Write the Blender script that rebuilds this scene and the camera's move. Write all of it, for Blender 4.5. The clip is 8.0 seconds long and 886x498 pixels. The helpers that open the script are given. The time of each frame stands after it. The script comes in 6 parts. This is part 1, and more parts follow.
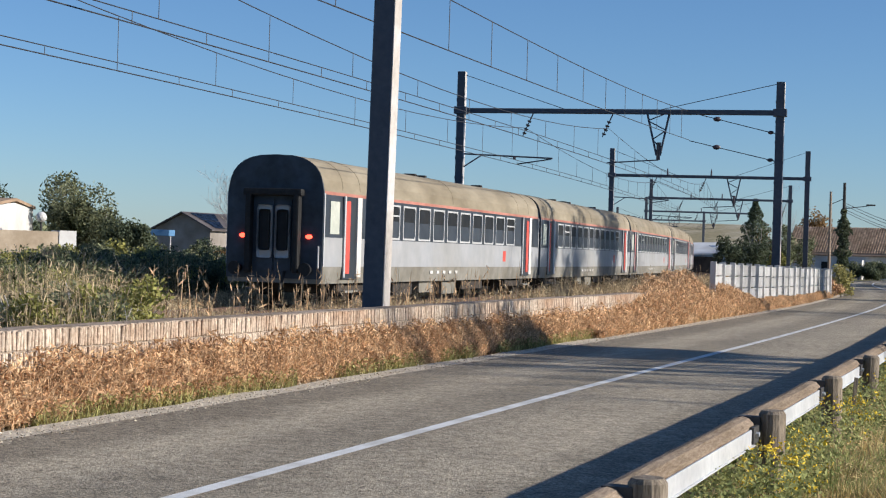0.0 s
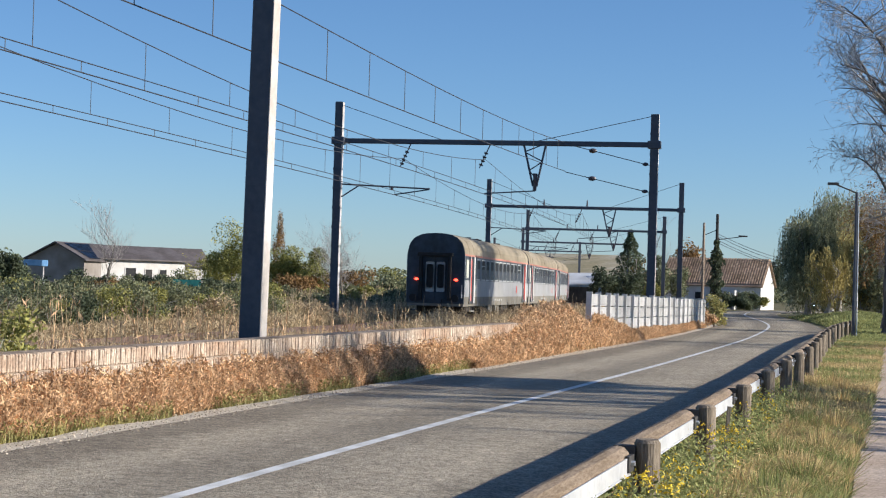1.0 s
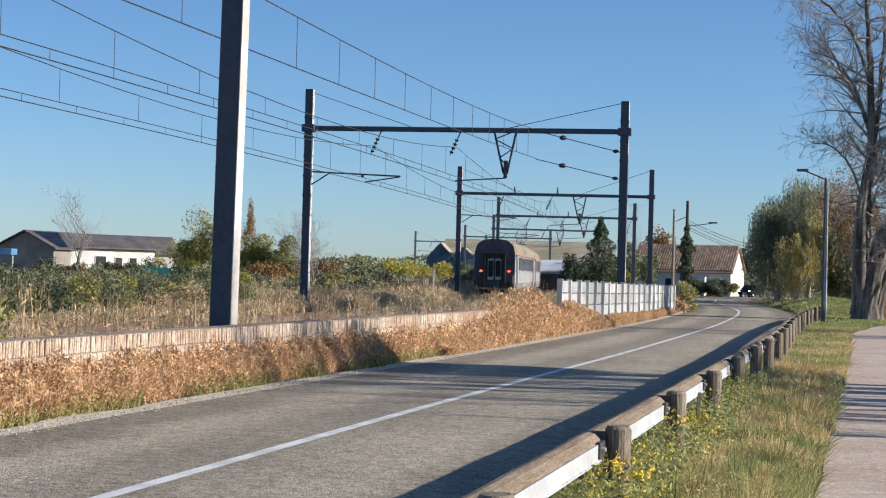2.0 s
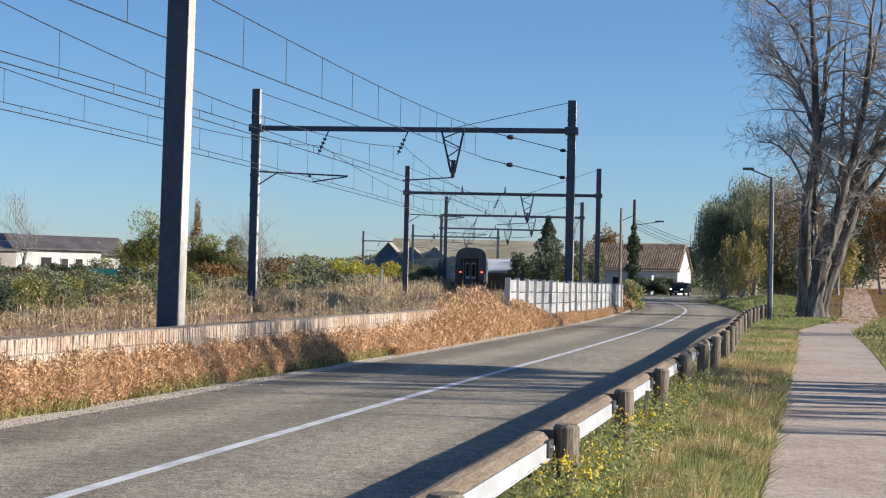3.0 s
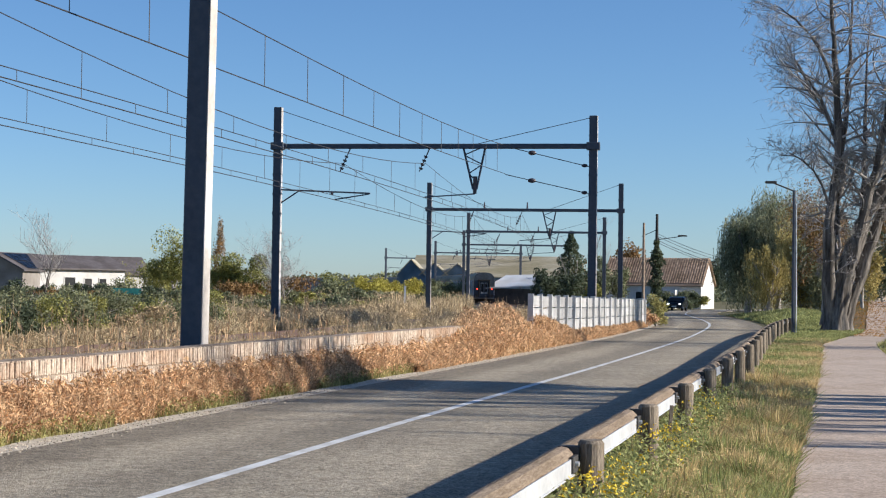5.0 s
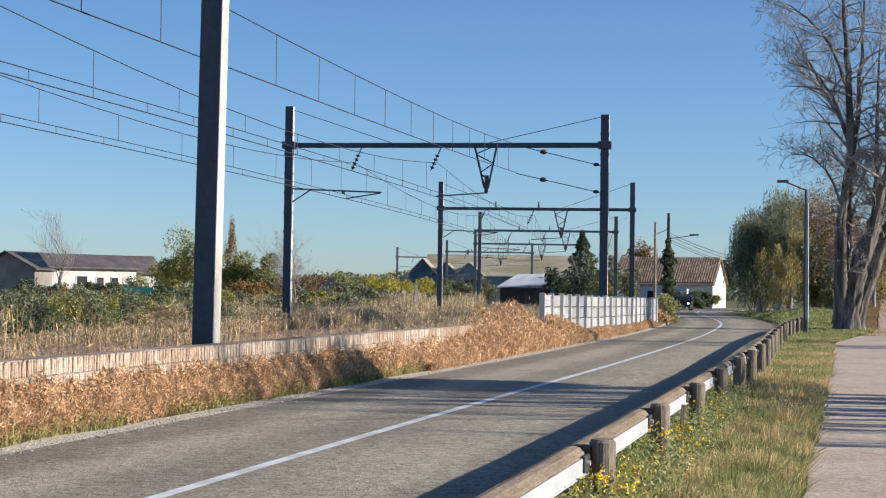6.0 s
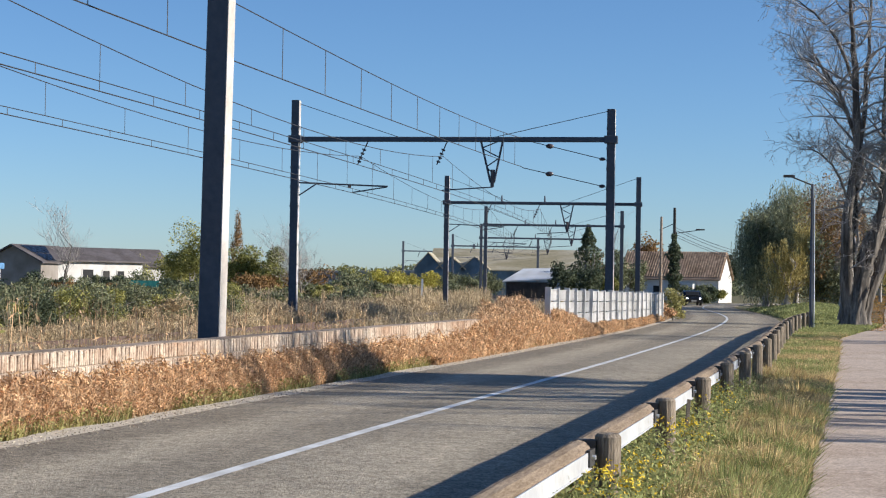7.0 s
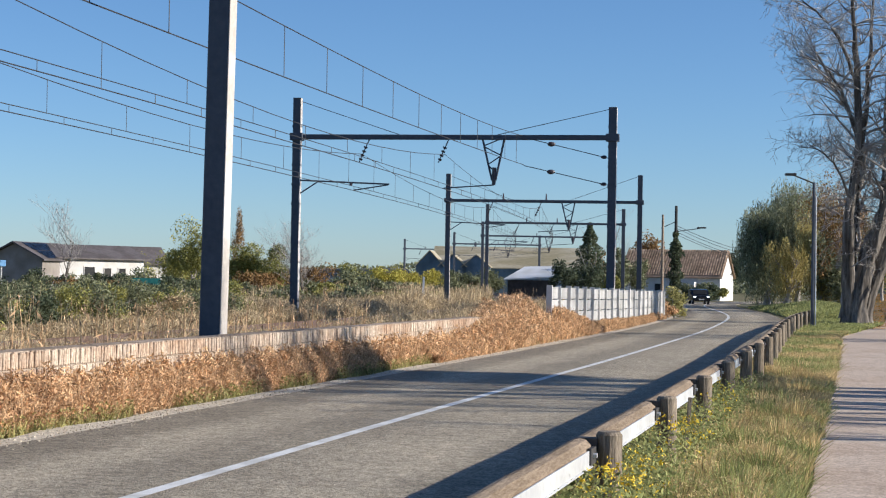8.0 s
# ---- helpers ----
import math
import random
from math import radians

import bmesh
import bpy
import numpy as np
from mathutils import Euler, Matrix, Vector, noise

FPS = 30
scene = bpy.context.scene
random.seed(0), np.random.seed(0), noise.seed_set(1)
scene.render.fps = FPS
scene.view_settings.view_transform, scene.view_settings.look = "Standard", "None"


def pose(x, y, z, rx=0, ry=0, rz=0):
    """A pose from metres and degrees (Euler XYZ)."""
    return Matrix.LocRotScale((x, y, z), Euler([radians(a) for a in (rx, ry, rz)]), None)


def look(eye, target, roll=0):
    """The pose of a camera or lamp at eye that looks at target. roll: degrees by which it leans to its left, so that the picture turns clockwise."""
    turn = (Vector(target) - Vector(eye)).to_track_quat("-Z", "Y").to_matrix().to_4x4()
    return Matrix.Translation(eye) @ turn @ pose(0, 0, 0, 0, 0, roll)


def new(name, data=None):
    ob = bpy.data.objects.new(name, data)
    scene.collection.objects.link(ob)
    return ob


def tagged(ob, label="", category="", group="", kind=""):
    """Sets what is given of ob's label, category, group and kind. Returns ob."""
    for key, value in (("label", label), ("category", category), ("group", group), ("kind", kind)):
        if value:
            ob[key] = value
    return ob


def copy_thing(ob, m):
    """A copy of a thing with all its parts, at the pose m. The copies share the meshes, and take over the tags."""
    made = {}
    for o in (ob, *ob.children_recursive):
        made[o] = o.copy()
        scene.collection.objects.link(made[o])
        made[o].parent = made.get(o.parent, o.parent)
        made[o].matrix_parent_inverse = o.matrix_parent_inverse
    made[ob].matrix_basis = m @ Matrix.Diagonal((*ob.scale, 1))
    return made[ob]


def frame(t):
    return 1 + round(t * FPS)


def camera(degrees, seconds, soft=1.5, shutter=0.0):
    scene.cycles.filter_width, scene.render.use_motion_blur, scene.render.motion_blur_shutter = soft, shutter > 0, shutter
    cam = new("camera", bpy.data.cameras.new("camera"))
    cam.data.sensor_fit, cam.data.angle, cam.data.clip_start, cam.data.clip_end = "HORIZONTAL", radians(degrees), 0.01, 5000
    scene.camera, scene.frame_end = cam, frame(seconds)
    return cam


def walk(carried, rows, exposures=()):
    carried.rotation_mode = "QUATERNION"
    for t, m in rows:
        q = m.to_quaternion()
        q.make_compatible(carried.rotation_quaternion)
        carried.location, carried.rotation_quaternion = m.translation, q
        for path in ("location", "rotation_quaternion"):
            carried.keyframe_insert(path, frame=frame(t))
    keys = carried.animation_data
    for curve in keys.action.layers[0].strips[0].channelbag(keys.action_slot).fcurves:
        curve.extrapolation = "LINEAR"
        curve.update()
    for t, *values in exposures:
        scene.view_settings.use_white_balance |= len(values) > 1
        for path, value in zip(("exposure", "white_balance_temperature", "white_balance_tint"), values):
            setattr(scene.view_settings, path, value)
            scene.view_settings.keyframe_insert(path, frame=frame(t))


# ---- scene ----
# The camera stands by the road; it only turns. y runs ahead, x to the right, the road lies at z = 0.
cam = camera(28.4, 8.0, soft=1.15)
EYE = (0.0, 0.0, 1.8)
TURNS = [
    (0, 90.094, -1.698, 5.224), (0.2, 90.803, -1.535, 2.672), (0.3, 91.119, -1.566, 2.02), (0.5, 91.487, -1.7, 1.301),
    (1, 91.205, -1.7, 1.216), (1.2, 91.06, -1.62, 1.26), (2.3, 90.815, -1.44, -0.36), (2.5, 90.827, -1.365, -0.77),
    (3, 90.843, -1.26, -1.44), (3.5, 90.877, -1.216, -1.686), (4, 91.045, -0.989, -1.628), (4.5, 91.339, -0.7, -1.042),
    (4.7, 91.37, -0.71, -0.86), (5.8, 91.36, -0.77, -0.42), (6, 91.333, -0.764, -0.317), (6.5, 91.214, -0.858, -0.127),
    (7, 91.138, -0.905, -0.127), (7.5, 91.106, -0.966, -0.148), (8, 91.067, -0.97, -0.081),
]
walk(cam, [(t, pose(*EYE, rx, ry, rz)) for t, rx, ry, rz in TURNS], [(0.0, 0.42, 5500, 9), (0.7, 0.56, 5500, 9), (2.3, 0.61, 5500, 9), (8.0, 0.61, 5500, 9)])

# ---- world and sun: low autumn sun from the right ----
SUN_ELEV, SUN_AZ = 22.0, 97.5          # azimuth clockwise from +y
world = bpy.data.worlds.new("world")
scene.world = world
world.use_nodes = True
wn = world.node_tree.nodes
sky = wn.new("ShaderNodeTexSky")
sky.sky_type = "NISHITA"
sky.sun_disc = False
sky.sun_elevation, sky.sun_rotation = radians(SUN_ELEV), radians(SUN_AZ)
sky.altitude = 1500
sky.air_density, sky.dust_density, sky.ozone_density = 1.0, 0.7, 3.8
world.node_tree.links.new(sky.outputs[0], wn["Background"].inputs[0])
wn["Background"].inputs[1].default_value = 0.0745
sun_data = bpy.data.lights.new("sun", "SUN")
sun_data.energy, sun_data.angle, sun_data.color = 5.0, radians(0.55), (1.0, 0.835, 0.63)
sun = new("sun", sun_data)
az, el = radians(SUN_AZ), radians(SUN_ELEV)
sun_way = Vector((math.sin(az) * math.cos(el), math.cos(az) * math.cos(el), math.sin(el)))
sun.matrix_world = look(tuple(sun_way * 100), (0, 0, 0))

rnd = random.Random(7)
rng = np.random.default_rng(11)


# ---- materials ----
def material(name, dark, light, scale=6.0, rough=0.85, bump=0.3, metal=0.0, large=0.0, tint=None, island=0.0, objrand=0.0,
             stretch=(1, 1, 1), detail=8.0, spec=0.3, translucent=0.0, bump_scale=None, speck=None, placed=False):
    m = bpy.data.materials.new(name)
    m.use_nodes = True
    nt = m.node_tree
    n, l = nt.nodes, nt.links
    b = n["Principled BSDF"]
    geo = n.new("ShaderNodeTexCoord")
    mp = n.new("ShaderNodeMapping")
    mp.inputs["Scale"].default_value = stretch
    if placed:
        geo = n.new("ShaderNodeNewGeometry")
    l.new(geo.outputs["Position" if placed else "Object"], mp.inputs[0])
    nz = n.new("ShaderNodeTexNoise")
    nz.inputs["Scale"].default_value, nz.inputs["Detail"].default_value, nz.inputs["Roughness"].default_value = scale, detail, 0.65
    l.new(mp.outputs[0], nz.inputs["Vector"])
    ramp = n.new("ShaderNodeValToRGB")
    ramp.color_ramp.elements[0].position, ramp.color_ramp.elements[1].position = 0.3, 0.72
    ramp.color_ramp.elements[0].color, ramp.color_ramp.elements[1].color = (*dark, 1), (*light, 1)
    l.new(nz.outputs["Fac"], ramp.inputs[0])
    out = ramp.outputs[0]
    if large:
        nz2 = n.new("ShaderNodeTexNoise")
        nz2.inputs["Scale"].default_value, nz2.inputs["Detail"].default_value = large, 5.0
        l.new(mp.outputs[0], nz2.inputs["Vector"])
        r2 = n.new("ShaderNodeValToRGB")
        r2.color_ramp.elements[0].position, r2.color_ramp.elements[1].position = 0.42, 0.62
        l.new(nz2.outputs["Fac"], r2.inputs[0])
        mix = n.new("ShaderNodeMix")
        mix.data_type = "RGBA"
        l.new(r2.outputs[0], mix.inputs[0])
        l.new(out, mix.inputs[6])
        mul = n.new("ShaderNodeMix")
        mul.data_type, mul.blend_type = "RGBA", "MULTIPLY"
        mul.inputs[0].default_value = 1.0
        l.new(out, mul.inputs[6])
        mul.inputs[7].default_value = (*(tint or (0.72, 0.7, 0.66)), 1)
        l.new(mul.outputs[2], mix.inputs[7])
        out = mix.outputs[2]
    if speck:
        vo = n.new("ShaderNodeTexVoronoi")
        vo.inputs["Scale"].default_value = speck[0]
        l.new(mp.outputs[0], vo.inputs["Vector"])
        sp = n.new("ShaderNodeSeparateColor")
        l.new(vo.outputs["Color"], sp.inputs[0])
        mr0 = n.new("ShaderNodeMapRange")
        mr0.inputs["To Min"].default_value, mr0.inputs["To Max"].default_value = 1 - speck[1], 1 + speck[1]
        l.new(sp.outputs[0], mr0.inputs["Value"])
        hs0 = n.new("ShaderNodeHueSaturation")
        l.new(mr0.outputs[0], hs0.inputs["Value"])
        l.new(out, hs0.inputs["Color"])
        out = hs0.outputs[0]
    for amount, socket in ((island, ("ShaderNodeNewGeometry", "Random Per Island")), (objrand, ("ShaderNodeObjectInfo", "Random"))):
        if amount:
            gi = n.new(socket[0])
            hsv = n.new("ShaderNodeHueSaturation")
            mr = n.new("ShaderNodeMapRange")
            mr.inputs["To Min"].default_value, mr.inputs["To Max"].default_value = 1 - amount, 1 + amount
            l.new(gi.outputs[socket[1]], mr.inputs["Value"])
            l.new(mr.outputs[0], hsv.inputs["Value"])
            l.new(out, hsv.inputs["Color"])
            out = hsv.outputs[0]
    l.new(out, b.inputs["Base Color"])
    b.inputs["Roughness"].default_value, b.inputs["Metallic"].default_value = rough, metal
    b.inputs["Specular IOR Level"].default_value = spec
    if bump:
        bp = n.new("ShaderNodeBump")
        bp.inputs["Strength"].default_value, bp.inputs["Distance"].default_value = bump, 0.02
        if bump_scale:
            nb = n.new("ShaderNodeTexNoise")
            nb.inputs["Scale"].default_value, nb.inputs["Detail"].default_value = bump_scale, 4.0
            l.new(mp.outputs[0], nb.inputs["Vector"])
            l.new(nb.outputs["Fac"], bp.inputs["Height"])
        else:
            l.new(nz.outputs["Fac"], bp.inputs["Height"])
        l.new(bp.outputs[0], b.inputs["Normal"])
    if translucent:
        tr = n.new("ShaderNodeBsdfTranslucent")
        l.new(out, tr.inputs["Color"])
        ms = n.new("ShaderNodeMixShader")
        ms.inputs[0].default_value = translucent
        l.new(b.outputs[0], ms.inputs[1])
        l.new(tr.outputs[0], ms.inputs[2])
        l.new(ms.outputs[0], n["Material Output"].inputs[0])
    return m


def glow(name, colour, strength):
    m = bpy.data.materials.new(name)
    m.use_nodes = True
    b = m.node_tree.nodes["Principled BSDF"]
    b.inputs["Base Color"].default_value = (*colour, 1)
    b.inputs["Emission Color"].default_value = (*colour, 1)
    b.inputs["Emission Strength"].default_value = strength
    return m


M_ASPHALT = material("asphalt", (0.235, 0.204, 0.152), (0.46, 0.405, 0.315), 5.0, 0.85, 0.7, large=0.3, tint=(0.86, 0.86, 0.86), spec=0.3, speck=(48, 0.5), bump_scale=45)


def lengthwise_wear(m):
    """Bands along the road: dark at the edges and between the wheels, paler and rougher where tyres run."""
    nt = m.node_tree
    n, l = nt.nodes, nt.links
    b = n["Principled BSDF"]
    src = b.inputs["Base Color"].links[0].from_socket
    at = n.new("ShaderNodeAttribute")
    at.attribute_name = "across"
    geo = n.new("ShaderNodeNewGeometry")
    nz = n.new("ShaderNodeTexNoise")
    nz.inputs["Scale"].default_value, nz.inputs["Detail"].default_value = 0.5, 4.0
    l.new(geo.outputs["Position"], nz.inputs["Vector"])
    ad = n.new("ShaderNodeMath")
    ad.operation = "MULTIPLY_ADD"
    ad.inputs[1].default_value = 0.14
    l.new(nz.outputs["Fac"], ad.inputs[0])
    l.new(at.outputs["Fac"], ad.inputs[2])
    ramp = n.new("ShaderNodeValToRGB")
    els = ramp.color_ramp.elements
    els[0].position, els[0].color = 0.07, (0.72, 0.71, 0.7, 1)
    els[1].position, els[1].color = 0.98, (0.78, 0.77, 0.76, 1)
    for p, v in ((0.2, 0.78), (0.28, 1.2), (0.36, 1.15), (0.44, 0.86), (0.57, 0.85), (0.66, 1.05), (0.76, 1.16), (0.84, 1.22), (0.91, 0.95)):
        e = els.new(p)
        e.color = (v * 1.02, v, v * 0.96, 1)
    l.new(ad.outputs[0], ramp.inputs[0])
    mul = n.new("ShaderNodeMix")
    mul.data_type, mul.blend_type = "RGBA", "MULTIPLY"
    mul.inputs[0].default_value = 1.0
    l.new(src, mul.inputs[6])
    l.new(ramp.outputs[0], mul.inputs[7])
    l.new(mul.outputs[2], b.inputs["Base Color"])


lengthwise_wear(M_ASPHALT)
M_LINE = material("line_paint", (0.66, 0.66, 0.64), (0.86, 0.86, 0.84), 18, 0.6, 0.2, large=2.0, tint=(0.75, 0.74, 0.72))
M_GRAVEL = material("gravel", (0.42, 0.37, 0.29), (0.7, 0.63, 0.52), 14, 0.95, 0.5, large=1.2, tint=(0.9, 0.89, 0.86), speck=(40, 0.25))
M_PATH = material("path", (0.43, 0.34, 0.262), (0.64, 0.53, 0.43), 6, 0.95, 0.25, large=0.5, tint=(0.88, 0.85, 0.82), speck=(45, 0.28), bump_scale=60)
M_EARTH = material("earth", (0.1, 0.085, 0.04), (0.26, 0.2, 0.1), 3, 0.95, 0.6, large=0.25, tint=(0.55, 0.75, 0.45))
M_BALLAST = material("ballast", (0.1, 0.08, 0.065), (0.3, 0.25, 0.2), 22, 0.95, 1.0, large=0.7)
M_RAIL = material("rail_steel", (0.12, 0.07, 0.05), (0.25, 0.17, 0.12), 10, 0.5, 0.2, metal=0.6)
M_BRICKS = material("wall_brick", (0.38, 0.29, 0.215), (0.7, 0.6, 0.48), 7.0, 0.95, 1.0, large=0.55, tint=(0.7, 0.58, 0.5), objrand=0.13, island=0.1, placed=True, speck=(28, 0.22))
M_MORTAR = material("mortar", (0.24, 0.195, 0.15), (0.42, 0.35, 0.28), 9, 0.95, 0.7, large=0.8)
M_COPING = material("coping", (0.2, 0.15, 0.11), (0.46, 0.38, 0.3), 10, 0.95, 0.6, large=1.0, speck=(14, 0.25))
# Post steel is darkened like its shaded front, the flange paled like its sunlit side.
M_STEEL_BLUE = material("shade_dark_steel", (0.062, 0.075, 0.1), (0.095, 0.108, 0.135), 8, 0.6, 0.08, metal=0.1, large=0.8, tint=(0.95, 0.93, 0.91))
M_SUNLIT_FLANGE = material("sunlit_flange", (0.48, 0.46, 0.44), (0.68, 0.66, 0.64), 7, 0.7, 0.15, large=0.9, tint=(0.85, 0.8, 0.74))
M_WIRE = material("copper_wire", (0.035, 0.038, 0.045), (0.065, 0.065, 0.07), 4, 0.6, 0)
M_INSUL = material("insulator", (0.05, 0.04, 0.05), (0.1, 0.09, 0.1), 8, 0.3, 0)
M_LOG = material("weathered_log", (0.1, 0.08, 0.06), (0.36, 0.3, 0.225), 10, 0.85, 0.6, large=2.0, stretch=(6, 6, 0.8), objrand=0.12)
M_LOGDARK = material("rail_log", (0.16, 0.11, 0.07), (0.42, 0.34, 0.25), 12, 0.85, 0.6, large=1.2, stretch=(0.8, 6, 6), objrand=0.12)
M_GALV = material("galvanised_steel", (0.62, 0.63, 0.64), (0.8, 0.8, 0.81), 12, 0.42, 0.1, metal=0.35, large=1.0, tint=(0.85, 0.85, 0.86))
M_DARKMETAL = material("dark_metal", (0.03, 0.03, 0.03), (0.08, 0.075, 0.07), 12, 0.6, 0.1)
M_FENCE = material("white_concrete", (0.48, 0.48, 0.48), (0.66, 0.65, 0.63), 1.2, 0.85, 0.3, large=0.5, tint=(0.82, 0.82, 0.8), objrand=0.1, placed=True)
M_FENCEBOARD = material("grey_white_concrete", (0.36, 0.36, 0.365), (0.54, 0.53, 0.52), 1.6, 0.85, 0.3, large=0.7, tint=(0.74, 0.74, 0.72), objrand=0.16, placed=True)
M_DRYWEED = material("dry_weed", (0.36, 0.205, 0.1), (0.83, 0.6, 0.36), 4.0, 0.9, 0, island=0.5, translucent=0.25, detail=3)
M_DRYGRASS = material("dry_grass", (0.32, 0.24, 0.135), (0.67, 0.535, 0.335), 0.5, 0.9, 0, island=0.45, translucent=0.25, detail=3)
M_GREENGRASS = material("green_grass", (0.16, 0.195, 0.06), (0.5, 0.49, 0.2), 1.6, 0.85, 0, island=0.5, translucent=0.35, detail=3)
M_STRAWGRASS = material("straw_grass", (0.4, 0.3, 0.125), (0.75, 0.59, 0.31), 0.9, 0.85, 0, island=0.4, translucent=0.3, detail=3)
M_FLOWER = material("yellow_flower", (0.65, 0.45, 0.02), (0.8, 0.6, 0.04), 5, 0.7, 0, island=0.15)
M_BRAMBLE = material("bramble_leaf", (0.1, 0.12, 0.06), (0.32, 0.32, 0.18), 0.5, 0.85, 0, island=0.55, translucent=0.3, detail=3)
M_OLIVE = material("olive_leaf", (0.19, 0.19, 0.05), (0.45, 0.42, 0.13), 0.3, 0.8, 0, island=0.45, translucent=0.25, detail=3)
M_YELLOWLEAF = material("yellow_leaf", (0.34, 0.3, 0.05), (0.6, 0.54, 0.12), 0.4, 0.8, 0, island=0.4, translucent=0.2, detail=3)
M_HERB = material("roadside_herb", (0.2, 0.2, 0.06), (0.52, 0.47, 0.2), 2.0, 0.85, 0, island=0.5, translucent=0.3, detail=3)
M_DARKLEAF = material("dark_leaf", (0.05, 0.065, 0.04), (0.16, 0.185, 0.1), 0.4, 0.8, 0, island=0.5, translucent=0.25, detail=3)
M_WILLOW = material("willow_leaf", (0.16, 0.18, 0.105), (0.44, 0.43, 0.25), 0.25, 0.8, 0, island=0.5, translucent=0.4, detail=3)
M_WILLOWGOLD = material("golden_willow_leaf", (0.29, 0.245, 0.085), (0.6, 0.5, 0.2), 0.3, 0.8, 0, island=0.45, translucent=0.35, detail=3)
M_ORANGELEAF = material("orange_leaf", (0.26, 0.11, 0.02), (0.55, 0.3, 0.05), 0.4, 0.8, 0, island=0.4, translucent=0.2, detail=3)
M_BROWNLEAF = material("brown_leaf", (0.15, 0.09, 0.035), (0.38, 0.23, 0.09), 0.4, 0.85, 0, island=0.45, translucent=0.2, detail=3)
M_BARK = material("plane_bark", (0.075, 0.067, 0.06), (0.36, 0.32, 0.275), 4.0, 0.9, 1.0, large=1.6, tint=(0.42, 0.41, 0.4), stretch=(2.0, 2.0, 0.22))
M_TWIG = material("twig", (0.24, 0.222, 0.205), (0.54, 0.5, 0.46), 2, 0.9, 0, detail=2)
M_TILE = material("roof_tile", (0.3, 0.2, 0.13), (0.52, 0.38, 0.26), 2.0, 0.9, 0.4, large=0.5, tint=(0.72, 0.7, 0.66), island=0.3)
M_WHITEWALL = material("white_render", (0.56, 0.55, 0.53), (0.7, 0.69, 0.67), 1.5, 0.9, 0.2, large=0.4, tint=(0.92, 0.9, 0.87))
M_GREYWALL = material("grey_render", (0.28, 0.25, 0.23), (0.36, 0.33, 0.3), 1.2, 0.9, 0.2, large=0.4)
M_BLOCKWALL = material("block_wall", (0.36, 0.29, 0.21), (0.54, 0.45, 0.34), 2.0, 0.95, 0.4, large=0.6)
M_SLATE = material("dark_roof", (0.09, 0.08, 0.08), (0.17, 0.15, 0.15), 3, 0.7, 0.2, large=0.5)
M_SOLAR = material("solar_panel", (0.012, 0.018, 0.035), (0.03, 0.04, 0.07), 2, 0.25, 0)
M_FIBRO = material("fibre_cement", (0.3, 0.27, 0.2), (0.5, 0.45, 0.34), 1.2, 0.9, 0.3, large=0.12, tint=(0.7, 0.68, 0.55), stretch=(1, 3, 1))
# The hall's wall colour carries the blue-grey of its shaded fronts.
M_BLUEGREY = material("shade_blue_wall", (0.1, 0.155, 0.215), (0.165, 0.225, 0.29), 1, 0.8, 0.2, large=0.3)
M_SHEETROOF = material("white_sheet_roof", (0.6, 0.62, 0.64), (0.76, 0.77, 0.78), 1.2, 0.6, 0.1, large=0.3)
M_DARKWALL = material("dark_wall", (0.03, 0.03, 0.03), (0.07, 0.065, 0.06), 1.5, 0.9, 0.2)
M_GLASS = material("window_glass", (0.016, 0.017, 0.019), (0.034, 0.035, 0.036), 2, 0.45, 0, spec=0.12)
M_TEAL = material("teal_netting", (0.03, 0.16, 0.15), (0.06, 0.25, 0.22), 3, 0.8, 0.1)
M_COACHWHITE = material("coach_pale_paint", (0.33, 0.34, 0.355), (0.43, 0.43, 0.435), 1.5, 0.45, 0.05, large=0.4, tint=(0.88, 0.86, 0.82), spec=0.4)
M_COACHDARK = material("coach_slate_paint", (0.035, 0.042, 0.055), (0.065, 0.075, 0.09), 2, 0.4, 0.05, large=0.5, spec=0.5)
M_COACHROOF = material("coach_roof", (0.23, 0.195, 0.135), (0.4, 0.345, 0.25), 1.5, 0.7, 0.1, large=0.35, stretch=(1, 0.3, 1))
M_COACHSKIRT = material("coach_skirt", (0.2, 0.19, 0.16), (0.33, 0.31, 0.27), 2, 0.6, 0.1, large=0.6)
M_COACHRED = material("coach_red", (0.5, 0.07, 0.05), (0.65, 0.12, 0.09), 2, 0.5, 0, spec=0.4)
M_COACHSTRIPE = material("faded_red_stripe", (0.4, 0.16, 0.12), (0.5, 0.24, 0.18), 2, 0.6, 0, large=0.3, spec=0.3)
M_COACHTRIM = material("window_trim", (0.44, 0.44, 0.44), (0.56, 0.56, 0.55), 3, 0.4, 0)
M_COACHEND = material("coach_end", (0.035, 0.047, 0.066), (0.07, 0.088, 0.112), 3, 0.6, 0.1, large=1.0)
M_BLIND = material("window_blind", (0.4, 0.42, 0.36), (0.55, 0.56, 0.48), 3, 0.7, 0)
M_RUBBER = material("rubber", (0.012, 0.012, 0.013), (0.03, 0.03, 0.03), 6, 0.7, 0)
M_UNDER = material("underframe", (0.025, 0.022, 0.02), (0.09, 0.075, 0.06), 5, 0.8, 0.3)
M_TAIL = glow("tail_lamp_glow", (1.0, 0.05, 0.02), 5.0)
M_HEAD = glow("headlamp_glow", (1.0, 0.95, 0.85), 4.0)
M_CARPAINT = material("black_car_paint", (0.01, 0.011, 0.014), (0.018, 0.02, 0.025), 2, 0.18, 0, spec=0.6)
M_BLUEBOX = material("blue_plastic", (0.1, 0.22, 0.4), (0.16, 0.3, 0.5), 3, 0.6, 0)
